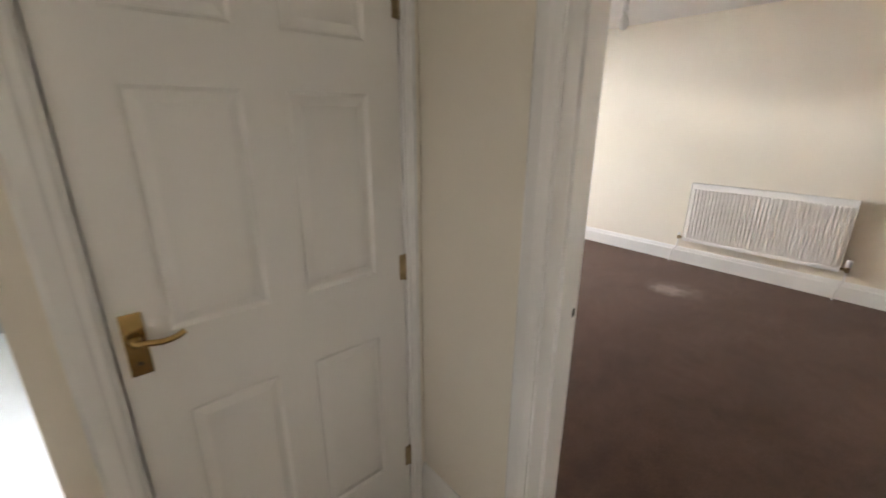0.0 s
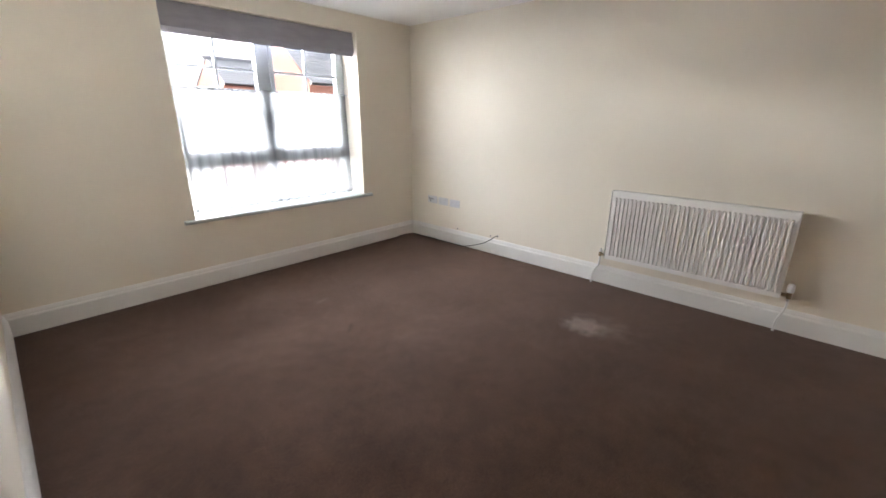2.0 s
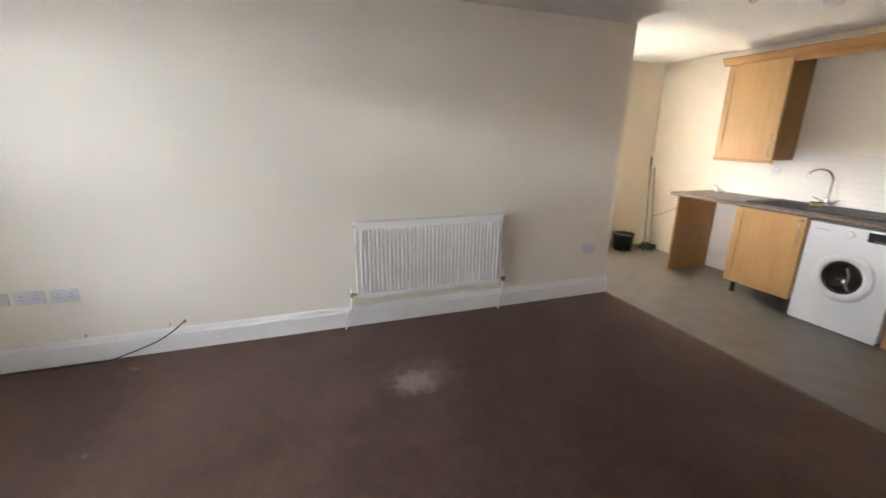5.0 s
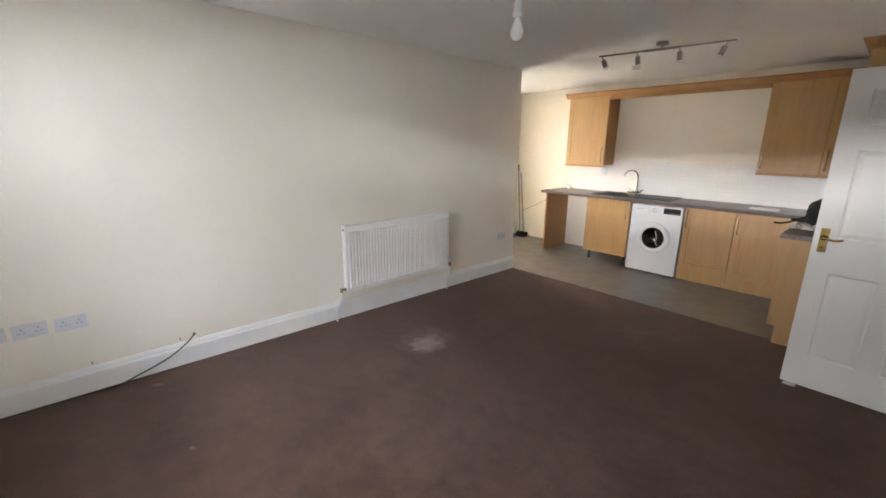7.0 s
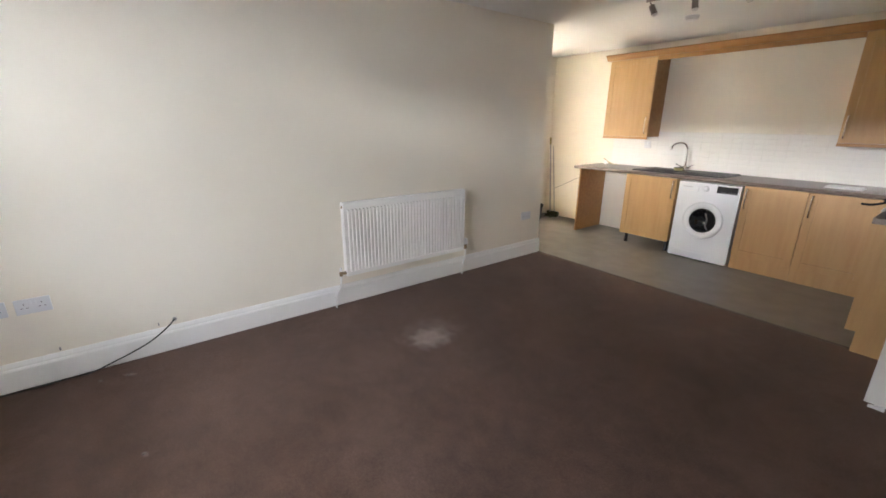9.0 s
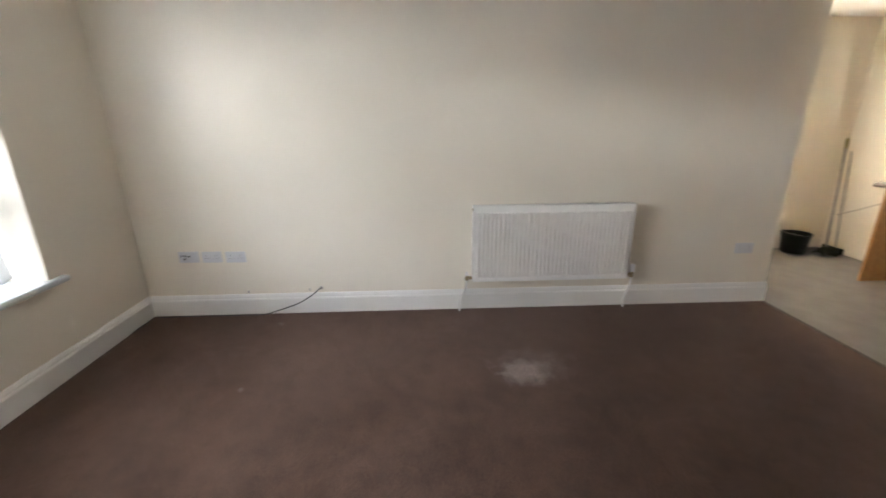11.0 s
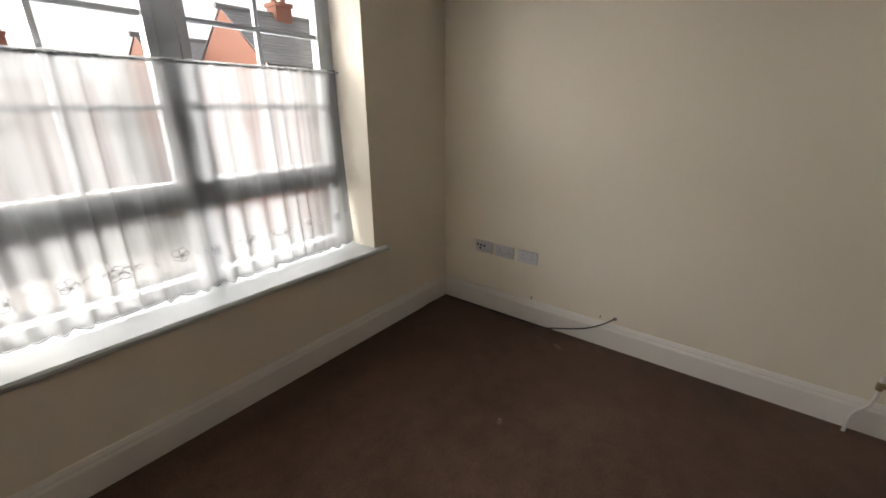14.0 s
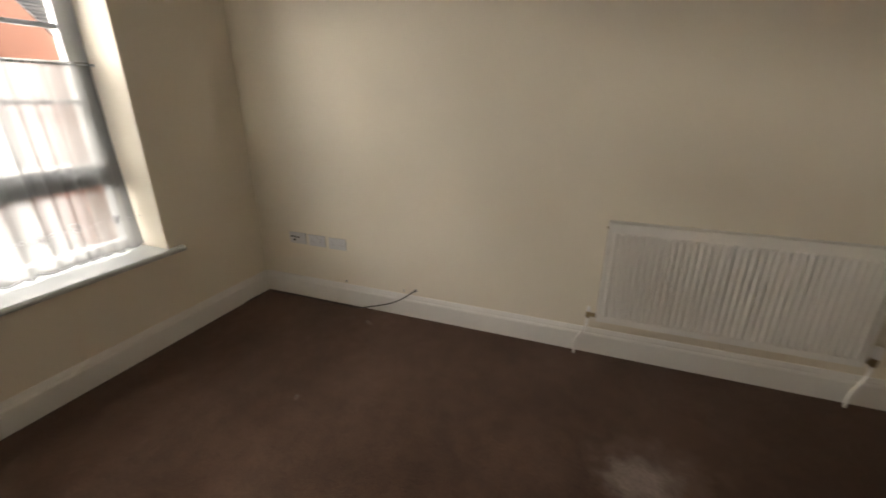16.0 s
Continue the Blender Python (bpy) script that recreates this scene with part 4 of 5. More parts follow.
def bow_handle(parent, p0, p1, out):
    """A bowed bar handle between two points, standing out along the vector out."""
    a, b, o = Vector(p0), Vector(p1), Vector(out)
    h = part("handle", tube([a, a + o * 0.7, a + (b - a) * 0.25 + o, a + (b - a) * 0.75 + o, b + o * 0.7, b], 0.0068, 8, smooth=5), PEWTER, parent, "bowed brushed metal handle", smooth=True)
    for p in (a, b):
        part("foot", tube([p - o * 0.02, p + o * 0.25], 0.0085, 8), CHROME, h, smooth=True)


def shaker_door(parent, u0, u1, z0, z1, plane, axis="y", side=1, mat=OAK):
    """A framed door with a recessed centre panel. axis 'y': its face lies in a plane of constant y."""
    t, fw = 0.02, 0.062

    def slab(a, b, c, d, lo, hi, bevel):
        lo, hi = plane + side * lo, plane + side * hi
        lo, hi = min(lo, hi), max(lo, hi)
        return (a, lo, c, b, hi, d, bevel) if axis == "y" else (lo, a, c, hi, b, d, bevel)
    door = part("door", box(*slab(u0 + 0.03, u1 - 0.03, z0 + 0.03, z1 - 0.03, -t + 0.002, -0.007, 0)), mat, parent, "shaker-style oak door")
    for a, b, c, d in ((u0, u0 + fw, z0, z1), (u1 - fw, u1, z0, z1)):
        part("stile", box(*slab(a, b, c, d, -t, 0.0, 0.002)), mat, door)
    for c, d in ((z0, z0 + fw), (z1 - fw, z1)):
        part("rail", box(*slab(u0 + fw + 0.0002, u1 - fw - 0.0002, c, d, -t, -0.0004, 0.0015)), mat, door)
    return door


def base_unit(label, x0, x1, handle="", plinth=True, dark=False):
    c = thing("base_cabinet", label, "kitchen cabinet", ((x0 + x1) / 2, FRONT, 0), "kitchen base cabinets")
    w = (x1 - x0) / 2
    bm = box(-w, -0.58, 0.14, -w + 0.018, -0.021, BASE_TOP)
    box(w - 0.018, -0.58, 0.14, w, -0.021, BASE_TOP, bm=bm)
    box(-w + 0.018, -0.58, 0.14, w - 0.018, -0.021, 0.158, bm=bm)
    box(-w + 0.018, -0.58, 0.158, w - 0.018, -0.572, BASE_TOP, bm=bm)
    part("carcass", bm, OAK, c)
    d = shaker_door(c, -w + 0.002, w - 0.002, 0.15 if plinth else 0.13, BASE_TOP - 0.004, 0)
    if handle:
        hx = (w - 0.032) if handle == "right" else (-w + 0.032)
        bow_handle(d, (hx, 0, 0.835), (hx, 0, 0.645), (0, 0.030, 0))
    if plinth:
        part("plinth", box(-w, -0.045, 0, w, -0.027, 0.148), OAK, c, "oak plinth board")
    else:
        for x in (-w + 0.05, w - 0.05):
            for y in (-0.10, -0.5):
                part("leg", lathe([(0.024, 0), (0.020, 0.02), (0.018, 0.14)], (x, y, 0), "z", 12), BLACK_PL, c, "black plastic adjustable leg", smooth=True)
    return c


base_unit("oak sink base cabinet with bowed handle and missing plinth", 3.215, 3.815, "left", plinth=False)
base_unit("oak base cabinet with bowed handle beside washing machine", 2.065, 2.568, "right")
base_unit("oak base cabinet with bowed handle in the kitchen corner", 1.560, 2.063, "right")

ep = thing("end_panel", "oak end panel holding up the worktop end", "end panel", (4.50, -2.90, 0))
part("panel", box(-0.010, -0.298, 0, 0.010, 0.300, BASE_TOP, 0.0015), OAKD, ep)

wt = thing("worktop", "brown-grey stone-effect laminate worktop with rounded front", "worktop")
ow = [(KY0, BASE_TOP), (FRONT + 0.008, BASE_TOP), (FRONT + 0.022, BASE_TOP + 0.006), (FRONT + 0.028, BASE_TOP + 0.019), (FRONT + 0.022, TOPZ - 0.006), (FRONT + 0.008, TOPZ), (KY0, TOPZ)]
# the run is cut round the sink bowl
SX0, SX1, SY0, SY1 = 3.33, 3.76, -3.07, -2.68
part("slab", prism(ow, SX1, 4.565, "x"), WTOP, wt)
part("slab", prism(ow, KX0 + 0.002, SX0, "x"), WTOP, wt)
part("slab", prism([(SY1, BASE_TOP)] + ow[1:6] + [(SY1, TOPZ)], SX0, SX1, "x"), WTOP, wt)
part("slab", box(SX0, KY0, BASE_TOP, SX1, SY0, TOPZ), WTOP, wt)
part("edge_strip", prism([(KY0 + 0.02, BASE_TOP + 0.002), (FRONT + 0.006, BASE_TOP + 0.002), (FRONT + 0.026, BASE_TOP + 0.019), (FRONT + 0.006, TOPZ - 0.001), (KY0 + 0.02, TOPZ - 0.001)], 4.565, 4.567, "x"), WTOP, wt)

# return run along the kitchen's west wall
RFX = 1.470
RETURN_Y = -1.335
rt = thing("worktop", "brown-grey laminate worktop on the return run", "worktop")
part("slab", box(KX0 + 0.002, FRONT + 0.029, BASE_TOP, RFX + 0.028, RETURN_Y + 0.035, TOPZ, 0.006), WTOP, rt)
rc = thing("base_cabinet", "oak return base cabinet with plain end panel", "kitchen cabinet", (0, 0, 0), "kitchen base cabinets")
part("carcass", box(KX0 + 0.003, FRONT + 0.002, 0.15, RFX - 0.022, RETURN_Y - 0.019, BASE_TOP), OAK, rc)
part("end_panel", prism([(KX0 + 0.003, 0), (RFX - 0.055, 0), (RFX - 0.055, 0.145), (RFX, 0.145), (RFX, BASE_TOP), (KX0 + 0.003, BASE_TOP)], RETURN_Y - 0.018, RETURN_Y, "y"), OAK, rc, "plain oak end panel with toe-kick notch")
part("plinth", box(RFX - 0.07, FRONT + 0.03, 0, RFX - 0.055, RETURN_Y - 0.019, 0.148), OAK, rc)
for a, b in ((-1.855, -1.355), (-2.36, -1.859)):
    dd = shaker_door(rc, a, b, 0.15, BASE_TOP - 0.004, RFX, "x", 1)
    if b < -1.5:
        bow_handle(dd, (RFX, b - 0.035, 0.835), (RFX, b - 0.035, 0.645), (0.030, 0, 0))


# wall cabinets
def wall_unit(label, x0, x1, doors, lit=True):
    c = thing("wall_cabinet", label, "kitchen cabinet", ((x0 + x1) / 2, WFRONT, 0), "kitchen wall cabinets")
    w = (x1 - x0) / 2
    bm = box(-w, KY0 - WFRONT, WBOT, -w + 0.018, -0.021, WTOPZ)
    box(w - 0.018, KY0 - WFRONT, WBOT, w, -0.021, WTOPZ, bm=bm)
    box(-w + 0.018, KY0 - WFRONT, WBOT, w - 0.018, -0.021, WBOT + 0.018, bm=bm)
    box(-w + 0.018, KY0 - WFRONT, WTOPZ - 0.018, w - 0.018, -0.021, WTOPZ, bm=bm)
    part("carcass", bm, OAKD, c)
    n = len(doors)
    for i, hs in enumerate(doors):
        a, b = -w + 2 * w * i / n + 0.002, -w + 2 * w * (i + 1) / n - 0.002
        d = shaker_door(c, a, b, WBOT + 0.002, WTOPZ - 0.002, 0)
        hx = b - 0.032 if hs == "right" else a + 0.032
        bow_handle(d, (hx, 0, WBOT + 0.045), (hx, 0, WBOT + 0.235), (0, 0.030, 0))
    part("light_rail", box(-w, -0.022, WBOT - 0.03, w, 0.004, WBOT - 0.001, 0.003), OAKD, c, "oak light rail under the doors")
    return c


wall_unit("light oak wall cabinet over the worktop end", 3.805, 4.405, ["left"])
wall_unit("light oak wall cabinet with bowed handle", 1.515, 2.035, ["right"])
cw = wall_unit("light oak corner wall cabinet with brown tape on its door", KX0 + 0.36, 1.513, ["right"])
tape = part("tape_scrap", box(-0.035, 0.0008, 1.83, 0.045, 0.004, 1.90, 0.001), BROWN, cw, "torn piece of brown tape")

ww = thing("wall_cabinet", "light oak wall cabinet on the kitchen's side wall", "kitchen cabinet", (0, 0, 0), "kitchen wall cabinets")
part("carcass", box(KX0 + 0.002, -2.86, WBOT, 1.228, -1.475, WTOPZ), OAK, ww)
for a, b in ((-1.93, -1.48), (-2.39, -1.934), (-2.85, -2.394)):
    dd = shaker_door(ww, a, b, WBOT + 0.002, WTOPZ - 0.002, 1.25, "x", 1)
    bow_handle(dd, (1.25, b - 0.035, WBOT + 0.045), (1.25, b - 0.035, WBOT + 0.235), (0.030, 0, 0))

# cornice running along the tops, bridging the gap over the sink
co = [(0, 0), (0.012, 0.002), (0.016, 0.012), (0.030, 0.030), (0.046, 0.048), (0.052, 0.054), (0.052, 0.068), (-0.02, 0.068), (-0.02, 0)]
cn = thing("cornice", "stepped oak cornice moulding bridging the wall cabinets", "cornice")
part("front_run", prism([(WFRONT - 0.002 + u, WTOPZ + 0.001 + v) for u, v in co], 1.30, 4.455, "x"), OAKD, cn)
part("left_return", prism([(4.405 + u, WTOPZ + 0.001 + v) for u, v in co], KY0, WFRONT - 0.023, "y"), OAKD, cn)
part("bridge_board", box(2.037, WFRONT - 0.024, WTOPZ - 0.045, 3.803, WFRONT - 0.004, WTOPZ, 0.002), OAKD, cn, "plain oak bridging board")
part("side_run", prism([(1.248 + u, WTOPZ + 0.001 + v) for u, v in co], WFRONT + 0.06, -1.43, "y"), OAKD, cn)
part("side_return", prism([(-1.477 + u, WTOPZ + 0.001 + v) for u, v in co], KX0 + 0.002, 1.228, "x"), OAKD, cn)


def washing_machine():
    x0, x1, z0, z1, yf, yb = 2.580, 3.178, 0.012, 0.858, -2.535, -3.11
    m = thing("washing_machine", "white front-loading washing machine with round porthole", "washing machine", ((x0 + x1) / 2, yf, 0))
    w = (x1 - x0) / 2
    part("body", box(-w, yb - yf, z0 + 0.012, w, 0, z1, 0.008, segments=3), APPL, m)
    part("kick_strip", box(-w + 0.006, -0.02, z0 + 0.002, w - 0.006, 0.002, z0 + 0.075, 0.002), APPL, m)
    for x in (-w + 0.05, w - 0.05):
        for y in (-0.05, -0.5):
            part("foot", lathe([(0.02, 0), (0.018, 0.03)], (x, y, 0), "z", 10), BLACK_PL, m)
    part("top_gap", box(-w + 0.004, -0.01, z1 - 0.004, w - 0.004, 0.0015, z1 - 0.001), HOLE, m)
    fascia = part("control_fascia", box(-w + 0.004, -0.004, z1 - 0.125, w - 0.004, 0.004, z1 - 0.006, 0.003), APPL, m)
    part("detergent_drawer", box(0.09, 0.0035, z1 - 0.105, w - 0.012, 0.008, z1 - 0.022, 0.003), APPL, fascia)
    part("drawer_grip", box(0.13, 0.007, z1 - 0.104, 0.25, 0.0095, z1 - 0.088, 0.001), WHITE_PL, fascia)
    part("dial", lathe([(0.030, 0.003), (0.029, 0.014), (0.024, 0.017), (0.0, 0.017)][:-1], (0.02, 0, z1 - 0.062), "y", 24), APPL, fascia, smooth=True)
    part("display", box(-w + 0.025, 0.0035, z1 - 0.092, -0.085, 0.006, z1 - 0.020, 0.001), LABEL, fascia, "black glass display")
    for i in range(5):
        part("print_mark", box(-w + 0.04 + i * 0.028, 0.0058, z1 - 0.082, -w + 0.056 + i * 0.028, 0.0063, z1 - 0.078), PRINT, fascia)
    part("print_mark", box(0.15, 0.0078, z1 - 0.06, 0.25, 0.0083, z1 - 0.052), PRINT, fascia)
    cz = 0.455
    ring = part("porthole_ring", lathe([(0.196, 0.0), (0.198, 0.005), (0.192, 0.013), (0.170, 0.020), (0.146, 0.019), (0.134, 0.012), (0.130, 0.002)], (0, 0, cz), "y", 48), APPL, m, "white porthole door ring", smooth=True)
    part("porthole_bowl", lathe([(0.133, 0.010), (0.127, 0.016), (0.118, 0.012), (0.105, 0.006), (0.085, 0.003), (0.03, 0.002)], (0, 0, cz), "y", 40), material("dark_porthole_glass", (0.012, 0.012, 0.014), 0.06, scale=4, amount=0.2, coat=1.0), ring, "dark glass porthole", smooth=True)
    part("drum_baffle", tube([(-0.02, 0.004, cz + 0.085), (-0.045, 0.006, cz + 0.02), (-0.04, 0.007, cz - 0.05), (-0.065, 0.004, cz - 0.09)], 0.010, 8), STEEL, ring, smooth=True)
    part("door_grip", box(-0.192, 0.010, cz - 0.045, -0.172, 0.021, cz + 0.045, 0.004), APPL, ring)
    part("filter_flap", box(-w + 0.02, -0.001, 0.085, -w + 0.13, 0.0018, 0.165, 0.001), APPL, m)


washing_machine()


def sink():
    s = thing("kitchen_sink", "dark grey composite sink with ribbed drainer", "sink", (0, 0, 0))
    z = TOPZ
    bm = bmesh.new()
    # rim round bowl and drainer
    X0, X1, Y0, Y1 = 2.79, 3.80, -3.12, -2.645
    for a in ((X0, Y0, SX0 + 0.02, Y1), (SX1 - 0.02, Y0, X1, Y1), (SX0 + 0.02, Y0, SX1 - 0.02, SY0 + 0.02), (SX0 + 0.02, SY1 - 0.02, SX1 - 0.02, Y1)):
        box(a[0], a[1], z, a[2], a[3], z + 0.008, bm=bm)
    part("rim", bm, SINK, s)
    part("raised_edge", tube([(X0 + 0.01, Y0 + 0.01, z + 0.006), (X1 - 0.01, Y0 + 0.01, z + 0.006), (X1 - 0.01, Y1 - 0.01, z + 0.006), (X0 + 0.01, Y1 - 0.01, z + 0.006), (X0 + 0.01, Y0 + 0.01, z + 0.006)], 0.009, 8, smooth=0), SINK, s)
    bb = bmesh.new()
    d = 0.17
    a0, a1, b0, b1 = SX0 + 0.02, SX1 - 0.02, SY0 + 0.02, SY1 - 0.02
    loops = []
    for ins, zz in ((0, z + 0.007), (0.012, z - 0.02), (0.03, z - d + 0.02), (0.06, z - d)):
        loops.append([bb.verts.new(p) for p in ((a0 + ins, b0 + ins, zz), (a1 - ins, b0 + ins, zz), (a1 - ins, b1 - ins, zz), (a0 + ins, b1 - ins, zz))])
    for a, b in zip(loops, loops[1:]):
        for i in range(4):
            bb.faces.new((a[i], a[(i + 1) % 4], b[(i + 1) % 4], b[i]))
    bb.faces.new(loops[-1])
    part("bowl", bb, SINK, s)
    part("waste", lathe([(0.04, 0.0), (0.038, 0.004), (0.02, 0.002)], ((a0 + a1) / 2, (b0 + b1) / 2, z - d), "z", 20), CHROME, s)
    for i in range(9):
        x = 2.84 + i * 0.05
        part("drainer_rib", tube([(x, -3.05, z + 0.008), (x, -2.70, z + 0.008)], 0.005, 6), SINK, s, smooth=True)
    t = thing("kitchen_tap", "chrome swan-neck mixer tap on the sink", "tap", (3.365, -3.055, z + 0.008))
    part("base", lathe([(0.028, 0), (0.028, 0.006), (0.022, 0.014), (0.020, 0.06), (0.016, 0.07)], (0, 0, 0), "z", 20), CHROME, t, smooth=True)
    part("spout", tube([(0, 0, 0.06), (0, 0, 0.20), (0.005, 0.006, 0.265), (0.035, 0.03, 0.315), (0.085, 0.07, 0.325), (0.13, 0.10, 0.295), (0.145, 0.11, 0.245)], 0.0105, 12), CHROME, t, "chrome swan-neck spout", smooth=True)
    for sgn in (-1, 1):
        lv = part("tap_lever", tube([(sgn * 0.018, 0, 0.035), (sgn * 0.05, 0.004, 0.042)], 0.013, 10), CHROME, t, smooth=True)
        part("lever_blade", tube([(sgn * 0.045, 0.004, 0.045), (sgn * 0.075, 0.02, 0.062), (sgn * 0.10, 0.035, 0.075)], 0.006, 8), CHROME, lv, smooth=True)
    sp = thing("sponge", "yellow-green washing-up sponge beside the tap", "sponge", (3.41, -2.985, z + 0.008))
    bm = box(-0.045, -0.03, 0, 0.045, 0.03, 0.03, 0.008)
    part("foam", bm, SPONGE, sp)
    part("scourer", box(-0.044, -0.029, 0.0302, 0.044, 0.029, 0.038, 0.002), MOPH, sp)
    sp.rotation_euler = (0, 0, 0.5)


sink()

# socket over the worktop
ks = plate("switched_socket", "white socket plate on the tiled splashback", "socket", 0, 0, 0.086)
ks.location, ks.rotation_euler = (3.93, KY0 + 0.0085, 1.19), (0, 0, radians(-90))
part("rocker_switch", box(-0.0125, -0.006, 0.008, -0.0088, 0.006, 0.028, 0.001), WHITE_PL, ks)

# things lying about
bk = thing("bucket", "dark green plastic mop bucket on the vinyl floor", "bucket", (5.375, -2.735, 0))
part("shell", lathe([(0.108, 0.0), (0.113, 0.004), (0.134, 0.205), (0.142, 0.209), (0.142, 0.221), (0.133, 0.221), (0.128, 0.205), (0.106, 0.012), (0.01, 0.012)], (0, 0, 0), "z", 32), BUCKET, bk, smooth=True)
part("bail", tube([(0.141, 0, 0.208), (0.11, 0.085, 0.228), (0, 0.137, 0.232), (-0.11, 0.085, 0.228), (-0.141, 0, 0.208)], 0.004, 6), STEEL, bk, smooth=True)
part("spout_lip", prism([(-0.145, -0.03), (-0.165, -0.012), (-0.165, 0.012), (-0.145, 0.03), (-0.136, 0.02), (-0.136, -0.02)], 0.206, 0.221, "z"), BUCKET, bk)
mp = thing("mop", "floor mop with a grey metal pole leaning in the corner", "mop", (0, 0, 0))
MX, MY = 5.285, -3.03
part("pole", tube([(MX, MY, 0.06), (5.455, -3.115, 1.17)], 0.0115, 10, smooth=0), ALU, mp)
part("grip", tube([(5.449, -3.112, 1.13), (5.465, -3.12, 1.235)], 0.015, 10, smooth=0), SPONGE, mp, "yellowish plastic grip")
rg = random.Random(2)
mb = bmesh.new()
for i in range(46):
    a, r = rg.uniform(0, 6.28), rg.uniform(0.05, 0.13)
    tube([(MX, MY, 0.075), (MX + 0.5 * r * math.cos(a), MY + 0.5 * r * math.sin(a), 0.045), (MX + r * math.cos(a), MY + r * math.sin(a), 0.010)], 0.008, 5, mb, smooth=3)
part("mop_head", mb, MOPH, mp, "dirty stringy mop head")
br = thing("broom", "thin broom with pale metal handle leaning in the corner", "broom", (0, 0, 0))
part("handle", tube([(5.30, -3.155, 0.06), (5.45, -3.185, 1.10)], 0.008, 8, smooth=0), ALU, br)
part("head", box(5.22, -3.18, 0.0, 5.44, -3.135, 0.065, 0.012), MOPH, br, "dark bristle broom head")
st = thing("wooden_spatula", "pale wooden spatula lying at the worktop end", "spatula", (4.30, -3.10, TOPZ))
part("blade", box(-0.03, -0.016, 0.001, 0.05, 0.016, 0.007, 0.003), WOODH, st)
part("stick", tube([(0.045, 0, 0.006), (0.10, 0.01, 0.03), (0.17, 0.02, 0.075)], 0.007, 8), WOODH, st, smooth=True)
part("rest", box(0.12, 0.005, 0.0, 0.15, 0.03, 0.052, 0.004), WHITE_PL, st)

bg_bag = thing("black_bag", "crumpled black fabric bag slumped on the worktop", "bag", (1.25, -1.88, TOPZ))
bg_bag.rotation_euler = (0, 0, radians(-48))
own = bmesh.new()
bmesh.ops.create_icosphere(own, subdivisions=4, radius=0.18)
for v in own.verts:
    n = noise.noise(v.co * 9.0) * 0.035 + noise.noise(v.co * 22.0 + Vector((3, 1, 2))) * 0.014
    v.co += v.co.normalized() * n
    v.co.z = max(0.0, v.co.z * (0.9 + 0.25 * v.co.x) + 0.12)
    v.co.x *= 0.95
part("body", own, BLACK_CL, bg_bag, smooth=True)
part("strap", tube([(0.08, 0.06, 0.10), (0.17, 0.05, 0.12), (0.24, 0.03, 0.06), (0.32, 0.02, 0.012), (0.37, 0.04, 0.014), (0.36, 0.07, 0.016), (0.28, 0.06, 0.014), (0.16, 0.10, 0.03)], 0.011, 8), BLACK_CL, bg_bag, "looped black strap", smooth=True)
part("buckle", box(0.345, 0.035, 0.004, 0.38, 0.065, 0.016, 0.003), BLACK_PL, bg_bag)
part("strap", tube([(0.05, 0.12, 0.12), (0.12, 0.20, 0.05), (0.17, 0.28, 0.012), (0.20, 0.33, 0.012)], 0.008, 8), BLACK_CL, bg_bag, smooth=True)
fm = thing("plastic_wrapping", "crumpled clear plastic wrapping on the worktop", "plastic wrapping", (1.37, -1.68, TOPZ))
own = bmesh.new()
bmesh.ops.create_grid(own, x_segments=22, y_segments=22, size=0.13)
for v in own.verts:
    v.co.z = 0.012 + abs(noise.noise(v.co * 16)) * 0.055 * max(0, 1 - (v.co.length / 0.18) ** 2) + 0.003 * noise.noise(v.co * 60)
ext = bmesh.ops.solidify(own, geom=own.faces[:], thickness=0.002)
part("film", own, FOIL, fm)
rk = thing("dish_mat", "white moulded plastic drainer mat on the worktop", "dish mat", (1.88, -2.80, TOPZ))
bm = box(-0.13, -0.09, 0, 0.13, 0.09, 0.005, 0.002)
part("base", bm, WHITE_PL, rk)
for i in range(8):
    for j in range(4):
        part("stud", box(-0.118 + i * 0.031, -0.078 + j * 0.042, 0.005, -0.096 + i * 0.031, -0.046 + j * 0.042, 0.016, 0.003), WHITE_PL, rk)
ln = thing("washing_line", "thin pale cord strung across the kitchen corner", "cord", (0, 0, 0))
part("cord", tube([(4.56, -3.185, 0.86), (4.84, -3.175, 0.70), (5.14, -3.16, 0.54), (5.37, -3.14, 0.42)], 0.003, 6), FLUFF, ln)

# ---- outside ----
structure("ground", box(-400, 5.0, -3.2, 400, 800, -2.82), ASPH, "grey asphalt street stretching away", "road")
structure("pavement", box(-40, 13.6, -2.82, 50, 15.6, -2.70), PAVE, "concrete pavement in front of the houses", "pavement")
structure("pavement", box(-40, 4.3, -2.9, 50, 6.6, -2.70), PAVE, "concrete pavement below the window", "pavement")


def roof_courses(bm, x0, x1, y0, z0, y1, z1, rows):
    """Overlapping courses of slates from an eave (y0, z0) up to a ridge (y1, z1)."""
    dy, dz = (y1 - y0) / rows, (z1 - z0) / rows
    for i in range(rows):
        a, b = y0 + dy * i, z0 + dz * i
        n = 0.02
        prism([(a, b + n + 0.012), (a + dy * 1.15, b + dz * 1.15 + n - 0.012), (a + dy * 1.15, b + dz * 1.15 - 0.03), (a, b - 0.012)], x0, x1, "x", bm)


